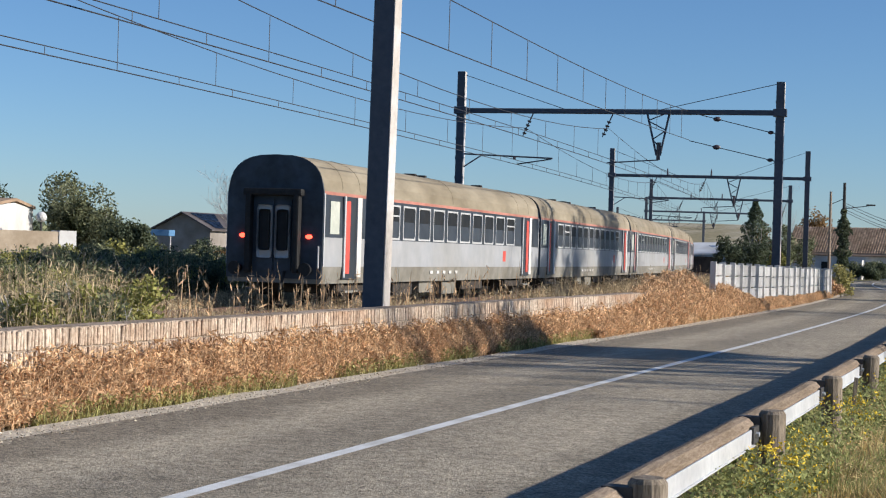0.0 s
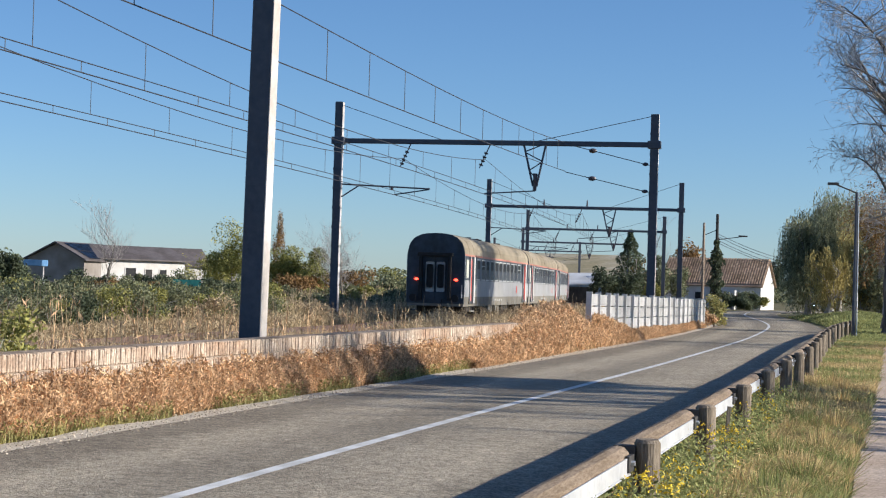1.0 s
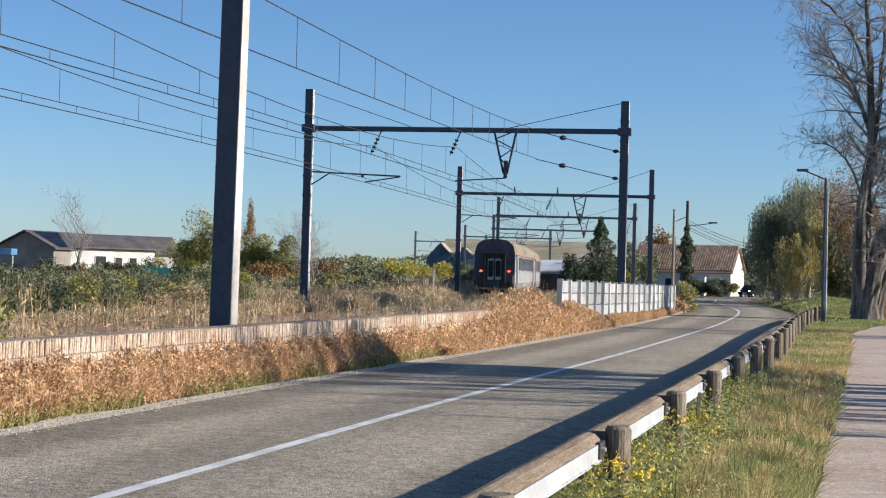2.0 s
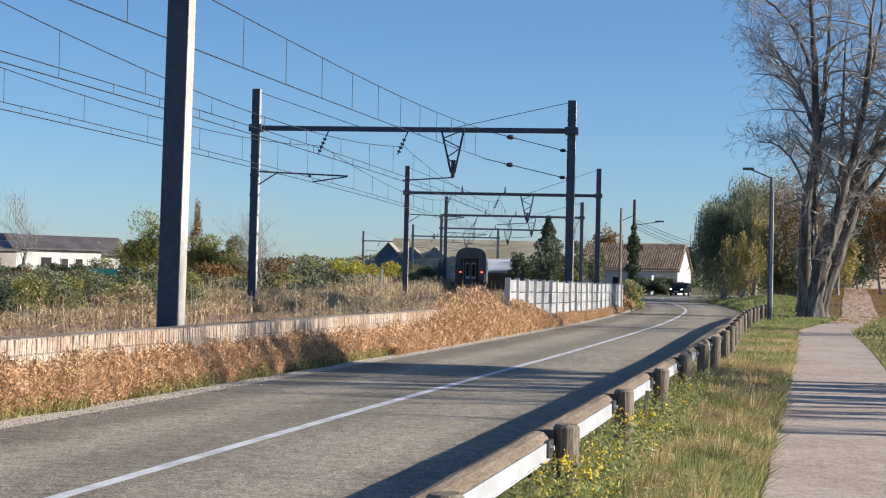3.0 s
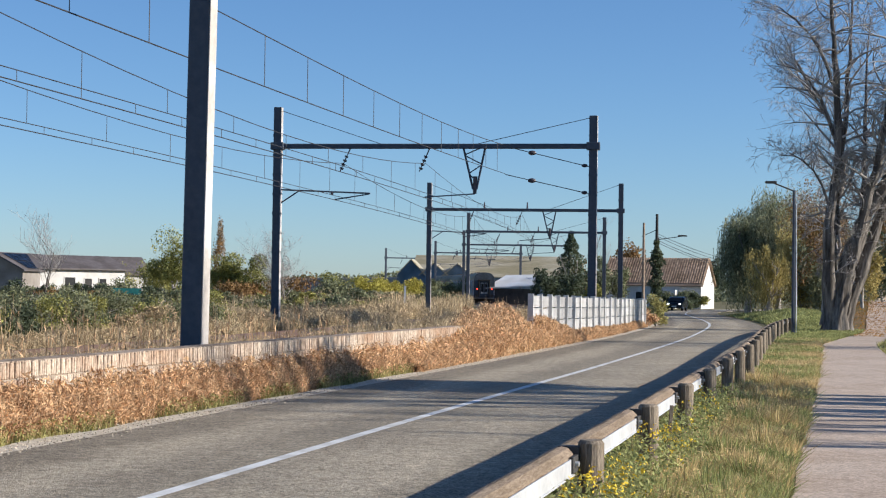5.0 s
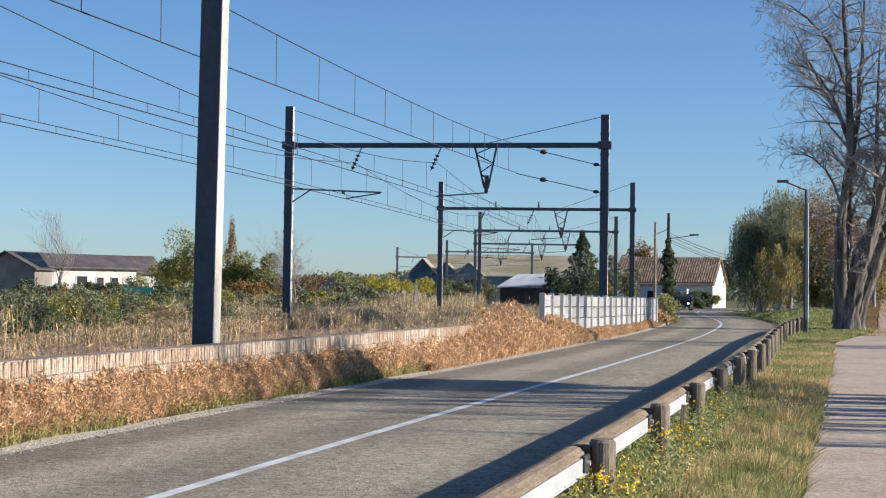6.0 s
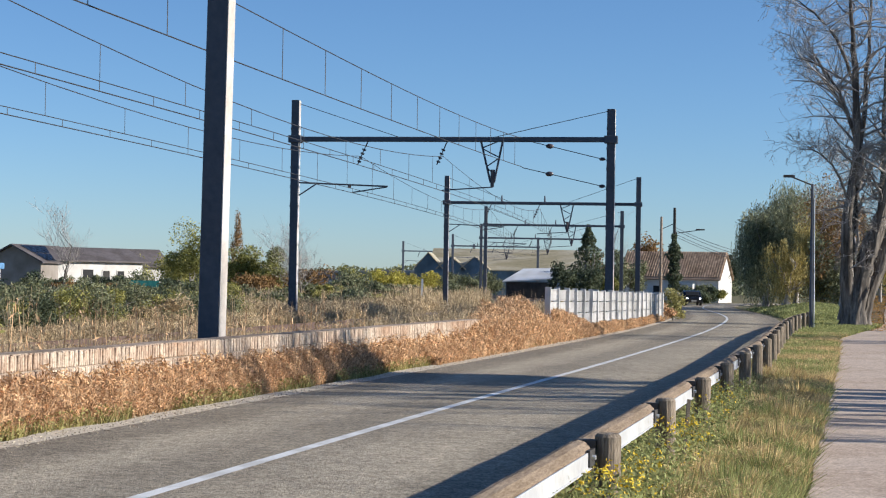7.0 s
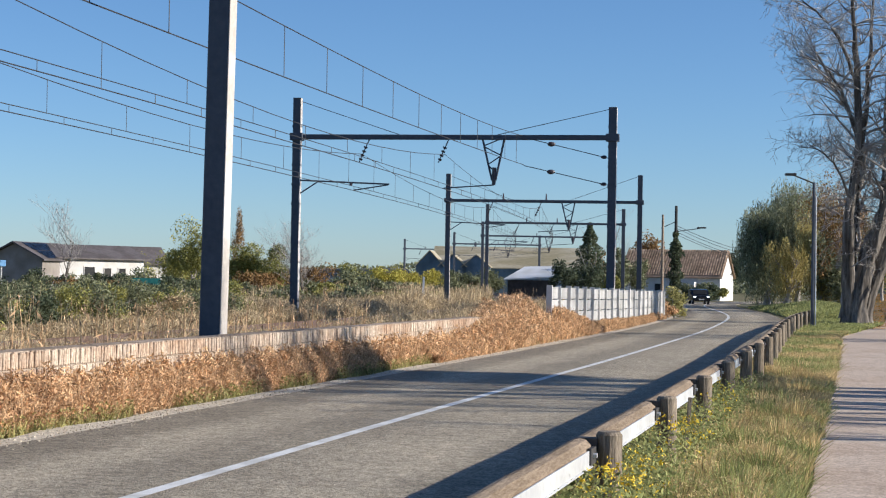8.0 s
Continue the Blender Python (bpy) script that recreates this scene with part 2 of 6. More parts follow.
M_FALLEN = material("fallen_leaves", (0.12, 0.075, 0.03), (0.3, 0.18, 0.08), 9, 0.95, 0.8, large=0.35, tint=(0.55, 0.8, 0.5))


# ---- mesh helpers ----
def part(name, bm, mat, parent=None, label="", smooth=False):
    me = bpy.data.meshes.new(name)
    bm.to_mesh(me)
    bm.free()
    me.materials.append(mat)
    if smooth:
        me.polygons.foreach_set("use_smooth", [True] * len(me.polygons))
    ob = new(name, me)
    if parent:
        ob.parent = parent
    if label:
        tagged(ob, label)
    return ob


def raw(name, verts, faces, mat, parent=None, smooth=False):
    me = bpy.data.meshes.new(name)
    me.from_pydata([tuple(v) for v in verts], [], [tuple(f) for f in faces])
    me.materials.append(mat)
    if smooth:
        me.polygons.foreach_set("use_smooth", [True] * len(me.polygons))
    ob = new(name, me)
    if parent:
        ob.parent = parent
    return ob


def quads(name, verts, mat, parent=None):
    """A mesh of loose quads from an array (n, 4, 3)."""
    n = len(verts)
    me = bpy.data.meshes.new(name)
    me.vertices.add(4 * n)
    me.vertices.foreach_set("co", np.ascontiguousarray(verts, dtype=np.float32).ravel())
    me.loops.add(4 * n)
    me.loops.foreach_set("vertex_index", np.arange(4 * n, dtype=np.int32))
    me.polygons.add(n)
    me.polygons.foreach_set("loop_start", np.arange(0, 4 * n, 4, dtype=np.int32))
    me.update(calc_edges=True)
    me.validate()
    me.materials.append(mat)
    ob = new(name, me)
    if parent:
        ob.parent = parent
    return ob


def thing(name, m=None, label="", category="", group="", kind=""):
    ob = new(name)
    ob.empty_display_size = 0.2
    if m is not None:
        ob.matrix_basis = m
    return tagged(ob, label, category, group, kind)


def add_box(bm, x0, x1, y0, y1, z0, z1, m=None):
    vs = [bm.verts.new((x, y, z)) for x in (x0, x1) for y in (y0, y1) for z in (z0, z1)]
    for f in ((0, 1, 3, 2), (4, 6, 7, 5), (0, 4, 5, 1), (2, 3, 7, 6), (0, 2, 6, 4), (1, 5, 7, 3)):
        bm.faces.new([vs[i] for i in f])
    if m is not None:
        bmesh.ops.transform(bm, matrix=m, verts=vs)
    return vs


def box(x0, x1, y0, y1, z0, z1, bevel=0.0, m=None):
    bm = bmesh.new()
    add_box(bm, x0, x1, y0, y1, z0, z1)
    if bevel:
        bmesh.ops.bevel(bm, geom=bm.edges[:], offset=bevel, segments=2, affect="EDGES", profile=0.7)
    if m is not None:
        bmesh.ops.transform(bm, matrix=m, verts=bm.verts[:])
    bmesh.ops.recalc_face_normals(bm, faces=bm.faces[:])
    return bm


def rod(a, b, r0, r1=None, n=8, bm=None, caps=True):
    """A tapered rod from a to b."""
    bm = bm or bmesh.new()
    a, b = Vector(a), Vector(b)
    r1 = r0 if r1 is None else r1
    d = (b - a).normalized()
    u = d.orthogonal().normalized()
    w = d.cross(u)
    rings = []
    for p, r in ((a, r0), (b, r1)):
        rings.append([bm.verts.new(p + (u * math.cos(2 * math.pi * i / n) + w * math.sin(2 * math.pi * i / n)) * r) for i in range(n)])
    for i in range(n):
        bm.faces.new((rings[0][i], rings[0][(i + 1) % n], rings[1][(i + 1) % n], rings[1][i]))
    if caps:
        bm.faces.new(rings[0][::-1])
        bm.faces.new(rings[1])
    return bm


def prism(points, y0, y1, axis="y"):
    """A solid from a closed outline (u, z) drawn out along y (or along x)."""
    bm = bmesh.new()
    put = (lambda u, z, s: (u, s, z)) if axis == "y" else (lambda u, z, s: (s, u, z))
    a = [bm.verts.new(put(u, z, y0)) for u, z in points]
    b = [bm.verts.new(put(u, z, y1)) for u, z in points]
    n = len(points)
    for i in range(n):
        bm.faces.new((a[i], a[(i + 1) % n], b[(i + 1) % n], b[i]))
    bm.faces.new(a[::-1])
    bm.faces.new(b)
    bmesh.ops.recalc_face_normals(bm, faces=bm.faces[:])
    return bm


def ribbon(name, left, right, z, mat, skirt=0.0):
    """A strip of ground between two lines of (x, y), with a short side face down to the ground."""
    vs, fs = [], []
    for (x0, y0), (x1, y1) in zip(left, right):
        vs += [(x0, y0, z - skirt), (x0, y0, z), (x1, y1, z), (x1, y1, z - skirt)]
    for i in range(len(left) - 1):
        a = 4 * i
        for k in range(3):
            fs.append((a + k, a + k + 4, a + k + 5, a + k + 1)[::-1])
    return raw(name, vs, fs, mat)


# ---- plan: the lines of road, wall, path and track, as functions of y ----
ROAD_Y = np.array([-40, 0, 14, 23, 33, 44, 60, 74, 93, 107, 122, 140, 155, 169, 178, 187.5, 196, 206.5, 214, 218.5, 221])
ROAD_X = np.array([-15, -5.8, -2.55, -0.45, 1.95, 4.6, 8.3, 11.4, 15.2, 17.6, 19.6, 21.6, 23.4, 25.6, 27.2, 29.6, 32.5, 36.4, 42, 50, 62])
ROAD_HALF = 2.95


def smooth_line(ys, xs, n):
    """A denser smooth line through the points (Catmull-Rom)."""
    pts = [Vector((x, y)) for x, y in zip(xs, ys)]
    out = []
    for i in range(len(pts) - 1):
        p0, p1, p2, p3 = pts[max(i - 1, 0)], pts[i], pts[i + 1], pts[min(i + 2, len(pts) - 1)]
        for k in range(n):
            t = k / n
            out.append(0.5 * ((2 * p1) + (p2 - p0) * t + (2 * p0 - 5 * p1 + 4 * p2 - p3) * t * t + (3 * p1 - p0 - 3 * p2 + p3) * t ** 3))
    out.append(pts[-1])
    return out


def offset_line(line, d):
    """The line moved d metres to its right."""
    out = []
    for i, p in enumerate(line):
        t = (line[min(i + 1, len(line) - 1)] - line[max(i - 1, 0)]).normalized()
        out.append((p.x + t.y * d, p.y - t.x * d))
    return out


ROAD = smooth_line(ROAD_Y, ROAD_X, 6)


def wall_x(y):
    return -3.56 + 0.2405 * (y - 26.9)


def track_x(y):
    return -20.08 + 0.264 * y - 0.00061 * y * y - (2e-6 * (y - 200) ** 3 if y > 200 else 0)


_ys = np.arange(-60, 520, 0.25)
_xs = np.array([track_x(v) for v in _ys])
_ss = np.concatenate([[0], np.cumsum(np.hypot(np.diff(_xs), np.diff(_ys)))])
_ss -= np.interp(0, _ys, _ss)


def track_at(s):
    y = float(np.interp(s, _ss, _ys))
    return Vector((track_x(y), y))


def side_of(y, d):
    """A point d metres right of the track's centre at y."""
    k = (track_x(y + 0.5) - track_x(y - 0.5))
    n = math.hypot(1, k)
    return track_x(y) + d / n, y - d * k / n


RAIL_Z = 0.15


# ---- ground, road, path ----
def rise(y):
    """Height of the gentle rise that the path climbs."""
    f = min(max((y - 84) / 85, 0.0), 1.0)
    return 1.35 * f * f * (3 - 2 * f)


def build_rise():
    """The leaf-strewn slope on both sides of the far path."""
    ys, offs = np.arange(84, 262, 3.0), (-5.0, -3.5, -1.5, 0.5, 2.5, 5.0, 9.0, 14.0, 22.0, 30.0)
    vs = []
    for y in ys:
        px = path_left(min(y, 170)) + 0.257 * max(y - 170, 0)
        for k, d in enumerate(offs):
            edge = 0.0 if k in (0, len(offs) - 1) else (0.55 if k == 1 else 1.0)
            vs.append((px + d, float(y), -0.085 + rise(y) * edge + (0.05 * noise.noise((d, y * 0.2, 8)) if d > 3 else 0)))
    nx = len(offs)
    fs = [(j * nx + i, j * nx + i + 1, (j + 1) * nx + i + 1, (j + 1) * nx + i) for j in range(len(ys) - 1) for i in range(nx - 1)]
    tagged(raw("ground_rise", vs, fs, M_FALLEN, smooth=True), "gentle rise strewn with fallen orange leaves beside the far path", "slope", kind="structure")


def build_ground():
    xs = np.concatenate([np.linspace(-2500, -70, 10), np.linspace(-60, 80, 71), np.linspace(90, 2500, 10)])
    ys = np.concatenate([np.linspace(-400, -20, 6), np.linspace(-15, 260, 111), np.linspace(280, 4500, 14)])
    vs = []
    for y in ys:
        for x in xs:
            z = -0.06
            if y > 10 and x < wall_x(y) - 8:
                z += 0.1 * noise.noise((x * 0.1, y * 0.1, 0))
            vs.append((x, y, z))
    nx = len(xs)
    fs = [(j * nx + i, j * nx + i + 1, (j + 1) * nx + i + 1, (j + 1) * nx + i) for j in range(len(ys) - 1) for i in range(nx - 1)]
    tagged(raw("ground", vs, fs, M_EARTH), "earth with dry and green grass, flat to the horizon", "ground", kind="structure")

    road = ribbon("road", offset_line(ROAD, -ROAD_HALF), offset_line(ROAD, ROAD_HALF), 0.0, M_ASPHALT, 0.08)
    across = road.data.attributes.new("across", "FLOAT", "POINT")
    across.data.foreach_set("value", [0.0, 0.0, 1.0, 1.0] * len(ROAD))
    tagged(road, "grey worn asphalt road bending gently", "road", kind="structure")
    tagged(ribbon("road_line", offset_line(ROAD, -0.075), offset_line(ROAD, 0.075), 0.006, M_LINE),
           "solid white painted centre line on the asphalt", "road marking", kind="structure")
    sub = [p for p in ROAD if p.y < 130]
    edge = offset_line(sub, -ROAD_HALF + 0.06)
    edge = [(x + 0.05 * noise.noise((y * 1.7, 6, 0)), y) for x, y in edge]
    out = [(x - 0.52 - 0.25 * noise.noise((y * 0.6, 2, 0)), y) for x, y in edge]
    tagged(ribbon("gravel_edge", out, edge, -0.008, M_GRAVEL, 0.07), "pale gravel strip along the asphalt edge", "gravel", kind="structure")
    # path on the other side of the guard rail
    # path, climbing a gentle rise behind the plane trees
    py = np.array([-20, 0, 14.6, 24.3, 37.3, 52, 66.4, 78, 90, 110, 140, 170, 215])
    pl = np.array([-5.3, -0.4, 3.05, 5.37, 8.45, 11.9, 15.2, 18.9, 22.8, 28.0, 35.8, 43.5, 55.0])
    pw = np.array([1.95, 1.95, 1.95, 1.97, 2.05, 2.1, 2.15, 2.1, 2.1, 2.1, 2.1, 2.1, 2.1])
    le = smooth_line(py, pl, 5)
    ri = smooth_line(py, pl + pw, 5)
    vs, fs = [], []
    for a, b in zip(le, ri):
        z = -0.055 + rise(a.y)
        ja, jb = 0.1 * noise.noise((a.y * 0.7, 0, 0)), 0.1 * noise.noise((b.y * 0.7, 9, 0))
        vs += [(a.x + ja, a.y, z - 0.05), (a.x + ja, a.y, z), (b.x + jb, b.y, z), (b.x + jb, b.y, z - 0.05)]
    for i in range(len(le) - 1):
        fs += [(4 * i + k, 4 * i + k + 1, 4 * i + k + 5, 4 * i + k + 4) for k in range(3)]
    tagged(raw("path", vs, fs, M_PATH), "pinkish-beige fine gravel footpath", "path", kind="structure")


def build_bank():
    """A low grassy bank between the bend of the road and the path."""
    ys, nx = np.arange(100, 156, 1.6), 14
    vs, fs, tops = [], [], []
    for y in ys:
        a, b = float(np.interp(y, ROAD_Y, ROAD_X)) + ROAD_HALF + 0.7, path_left(y) - 0.9
        rise = 0.7 * math.sin(math.pi * (y - 100) / 56) ** 0.6 if 100 < y < 156 else 0.0
        for i in range(nx):
            f = i / (nx - 1)
            z = -0.09 + (rise * math.sin(math.pi * f) ** 0.7 if 0 < i < nx - 1 else 0.0) * (1 + 0.25 * noise.noise((f * 3, y * 0.2, 3)))
            vs.append((a + (b - a) * f, float(y), z))
    fs = [(j * nx + i, j * nx + i + 1, (j + 1) * nx + i + 1, (j + 1) * nx + i) for j in range(len(ys) - 1) for i in range(nx - 1)]
    tagged(raw("ground_bank", vs, fs, M_EARTH, smooth=True), "low grassy bank between the road bend and the footpath", "bank", kind="structure")
    p = np.array(vs).reshape(len(ys), nx, 3)
    n = 30000
    j, i = rng.integers(0, len(ys) - 1, n), rng.integers(0, nx - 1, n)
    u, w = rng.uniform(0, 1, n)[:, None], rng.uniform(0, 1, n)[:, None]
    q = p[j, i] * (1 - u) * (1 - w) + p[j, i + 1] * u * (1 - w) + p[j + 1, i] * (1 - u) * w + p[j + 1, i + 1] * u * w
    stuff("bank_grass", blades(n, q[:, 0], q[:, 1], q[:, 2] - 0.03, 0.08, 0.24, 0.03, 0.6), M_GREENGRASS, "green grass on the roadside bank", "grass")


def path_left(y):
    return float(np.interp(y, [-20, 0, 14.6, 24.3, 37.3, 52, 66.4, 78, 90, 110, 140, 170], [-5.3, -0.4, 3.05, 5.37, 8.45, 11.9, 15.2, 18.9, 22.8, 28.0, 35.8, 43.5]))


# ---- railway ----
def build_track():
    for k, off in enumerate((0.0, 3.75)):
        ys = np.arange(-30, 460, 4.0)
        lft = [side_of(y, off - 2.1) for y in ys]
        rgt = [side_of(y, off + 2.1) for y in ys]
        lt = [side_of(y, off - 1.5) for y in ys]
        rt = [side_of(y, off + 1.5) for y in ys]
        vs, fs = [], []
        for a, b, c, d in zip(lft, lt, rt, rgt):
            vs += [(*a, -0.07), (*b, -0.02), (*c, -0.02), (*d, -0.07)]
        for i in range(len(ys) - 1):
            for j in range(3):
                fs.append((4 * i + j, 4 * i + j + 1, 4 * i + j + 5, 4 * i + j + 4))
        track = tagged(raw("track_bed", vs, fs, M_BALLAST), "brown stone ballast bed under rails and sleepers", "track", kind="structure")
        for side in (-0.75, 0.75):
            rv, rf = [], []
            for y in ys:
                for dx, z in ((-0.07, -0.01), (-0.035, 0.13), (-0.035, RAIL_Z), (0.035, RAIL_Z), (0.035, 0.13), (0.07, -0.01)):
                    x2, y2 = side_of(y, off + side + dx)
                    rv.append((x2, y2, z))
            for i in range(len(ys) - 1):
                for j in range(5):
                    rf.append((6 * i + j, 6 * i + 6 + j, 6 * i + 7 + j, 6 * i + 1 + j))
            raw("rail", rv, rf, M_RAIL, track)
        sl = box(-1.25, 1.25, -0.13, 0.13, -0.1, 0.0).copy()
        me = bpy.data.meshes.new("sleeper")
        sl.to_mesh(me)
        me.materials.append(M_LOG)
        for y in np.arange(34, 110, 0.65):
            ob = new("sleeper", me)
            x2, y2 = side_of(y, off)
            k2 = math.degrees(math.atan(track_x(y + 0.5) - track_x(y - 0.5)))
            ob.matrix_basis = pose(x2, y2, 0.0, 0, 0, -k2)
            ob.parent = track


# ---- catenary: gantries and wires ----
GANTRY_Y = [30.55, 76.2, 126.5, 178.0, 229.0, 280.0, 331.0]     # y where the gantry crosses the line of the running track
G_LEFT, G_RIGHT = -2.93, 10.88


def build_gantry(i, y):
    k = math.degrees(math.atan(track_x(y + 0.5) - track_x(y - 0.5)))
    g = thing("catenary_gantry", pose(track_x(y) - (0.18 if i == 2 else 0), y, 0, 0, 0, -k), "dark grey steel catenary gantry spanning the railway tracks", "gantry", "gantries over the railway")
    big = 0.36 if i == 0 else 0.34
    right = G_RIGHT if i else 9.1
    beam_z = {1: 8.04, 2: 7.7}.get(i, 7.9)
    heads = {1: (9.75, 9.34), 2: (9.63, 9.66)}.get(i, (9.75, 9.47))
    for x in (G_LEFT, right):
        bm = bmesh.new()
        add_box(bm, -big / 2, big / 2, -big / 2 * 0.9, big / 2 * 0.9, -0.3, heads[x > 0])
        bmesh.ops.bevel(bm, geom=bm.edges[:], offset=0.02, segments=1, affect="EDGES")
        bmesh.ops.transform(bm, matrix=Matrix.Translation((x, 0, 0)), verts=bm.verts[:])
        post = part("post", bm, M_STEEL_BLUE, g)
        if i == 0:
            post.matrix_basis = pose(x, 0, 0, 0, 0.7, 0) @ pose(-x, 0, 0)
        # pale plate puts the sunlit right side of the post into its colour
        part("flange", box(x + big / 2 - 0.004, x + big / 2 + 0.012, -big / 2 * 0.9, big / 2 * 0.9, -0.3, heads[x > 0] - 0.02), M_SUNLIT_FLANGE, post, "weathered steel flange coloured pale as the sunlit side")
        if 0 < i < 3:
            for z in np.arange(0.8, 9.1, 0.85):
                part("batten_plate", box(x - big / 2 - 0.012, x + big / 2 + 0.012, -big / 2 + 0.005, big / 2 - 0.005, z, z + 0.1), M_STEEL_BLUE, post)
    bm = bmesh.new()
    add_box(bm, G_LEFT + 0.1, right - 0.1, -0.09, 0.09, beam_z - 0.11, beam_z + 0.11)
    bmesh.ops.bevel(bm, geom=bm.edges[:], offset=0.03, segments=1, affect="EDGES")
    beam = part("beam", bm, M_STEEL_BLUE, g)
    for x in (G_LEFT, right):
        part("clamp", box(x - 0.28, x + 0.28, -0.24, 0.24, beam_z - 0.16, beam_z + 0.16, 0.03), M_STEEL_BLUE, beam)
    # stay ropes from the post heads
    part("stay_rope", rod((G_LEFT, 0, heads[0] - 0.1), (G_LEFT + 4.6, 0, beam_z + 0.1), 0.015, n=5), M_WIRE, g)
    part("stay_rope", rod((right, 0, heads[1] - 0.06), (right - 5.0, 0, beam_z + 0.1), 0.015, n=5), M_WIRE, g)
    if i == 0:
        return g
    # cantilever on the left post
    arm = part("bracket_arm", rod((G_LEFT, 0, 6.14), (G_LEFT + 4.15, 0, 5.99), 0.036, n=6), M_STEEL_BLUE, g)
    part("strut", rod((G_LEFT, 0, 5.45), (G_LEFT + 1.0, 0, 6.1), 0.03, n=6), M_STEEL_BLUE, arm)
    part("registration_arm", rod((G_LEFT + 2.6, 0, 5.72), (G_LEFT + 4.1, 0, 5.96), 0.028, n=6), M_STEEL_BLUE, arm)
    part("hanging_insulator", rod((G_LEFT + 2.45, 0, 6.03), (G_LEFT + 2.45, 0, 5.92), 0.07, n=8), M_INSUL, arm)
    # hanging insulators under the beam
    for x in (G_LEFT + 3.25, G_LEFT + 6.75):
        bm = rod((x, 0, beam_z - 0.08), (x - 0.12, 0, beam_z - 0.35), 0.03, n=6)
        for q in range(4):
            rod((x - 0.16 - q * 0.07, 0, beam_z - 0.42 - q * 0.17), (x - 0.19 - q * 0.07, 0, beam_z - 0.5 - q * 0.17), 0.1, 0.07, 8, bm)
        rod((x - 0.12, 0, beam_z - 0.35), (x - 0.45, 0, beam_z - 1.1), 0.025, 0.025, 6, bm)
        part("insulator_string", bm, M_INSUL, g)
    # lattice drop post
    x = G_LEFT + 8.75
    bm = rod((x - 0.55, 0, beam_z), (x - 0.1, 0, beam_z - 1.85), 0.05, n=5)
    rod((x + 0.42, 0, beam_z), (x + 0.06, 0, beam_z - 1.85), 0.05, 0.05, 5, bm)
    for q in range(4):
        a, b = q / 4.6, (q + 0.9) / 4.6
        lx = lambda f: x - 0.55 + 0.45 * f
        rx = lambda f: x + 0.42 - 0.36 * f
        p = (lx(a), 0, beam_z - 1.85 * a) if q % 2 else (rx(a), 0, beam_z - 1.85 * a)
        e = (rx(b), 0, beam_z - 1.85 * b) if q % 2 else (lx(b), 0, beam_z - 1.85 * b)
        rod(p, e, 0.028, 0.028, 5, bm)
    drop = part("drop_post", bm, M_STEEL_BLUE, g)
    part("insulator_string", rod((x, 0, beam_z - 1.3), (x - 0.02, 0, beam_z - 2.05), 0.1, 0.08, 8), M_INSUL, drop)
    part("registration_arm", rod((x, 0, beam_z - 2.05), (x - 2.2, 0, beam_z - 2.2), 0.028, n=6), M_STEEL_BLUE, drop)
    if i != 1:
        for x in (G_LEFT + 4.0, G_LEFT + 7.1):
            part("feeder_insulator", rod((x, 0, beam_z + 0.1), (x, 0, beam_z + 0.55), 0.07, 0.04, 8), M_INSUL, beam)
    return g


def wire_mesh(pts, r, bm):
    n = 4
    rings = []
    for i, p in enumerate(pts):
        d = (pts[min(i + 1, len(pts) - 1)] - pts[max(i - 1, 0)]).normalized()
        u = d.cross(Vector((0, 0, 1))).normalized()
        w = u.cross(d)
        rings.append([bm.verts.new(p + (u * math.cos(math.pi * k / 2) + w * math.sin(math.pi * k / 2)) * r) for k in range(n)])
    for a, b in zip(rings, rings[1:]):
        for k in range(n):
            bm.faces.new((a[k], a[(k + 1) % n], b[(k + 1) % n], b[k]))


def build_catenary(offset, top_z, sag, aux_z, contact_z, label, first=-1, last=5, long_step=4.6, short_step=3.0):
    """Main cable sagging from gantry to gantry, long droppers to an auxiliary cable, short droppers to the contact wire."""
    line = thing("overhead_line", None, label, "overhead line", "overhead lines of the railway")
    ys = [-24.0] + GANTRY_Y
    for i in range(first + 1, last + 1):
        y0, y1 = ys[i], ys[i + 1]
        at = lambda f: Vector((*side_of(y0 + (y1 - y0) * f, offset), 0))
        zs = lambda f: top_z - 4 * sag * f * (1 - f)
        fr = np.linspace(0, 1, 15)
        main = bmesh.new()
        wire_mesh([at(f) + Vector((0, 0, zs(f))) for f in fr], 0.013, main)
        carrying = part("carrying_cable", main, M_WIRE, line)
        for nm, z, r in (("auxiliary_cable", aux_z, 0.012), ("contact_wire", contact_z, 0.014)):
            bm = bmesh.new()
            wire_mesh([at(f) + Vector((0, 0, z)) for f in fr], r, bm)
            part(nm, bm, M_WIRE, line)
        for step, lo, hi in ((long_step, aux_z, None), (short_step, contact_z, aux_z)):
            if i > 4:
                continue
            n = int((y1 - y0) / step)
            for q in range(n):
                f = (q + 0.5) / n
                bm = bmesh.new()
                p = at(f)
                wire_mesh([p + Vector((0, 0, zs(f) if hi is None else hi)), p + Vector((0.001, 0, lo))], 0.008, bm)
                part("dropper", bm, M_WIRE, carrying)
    return line


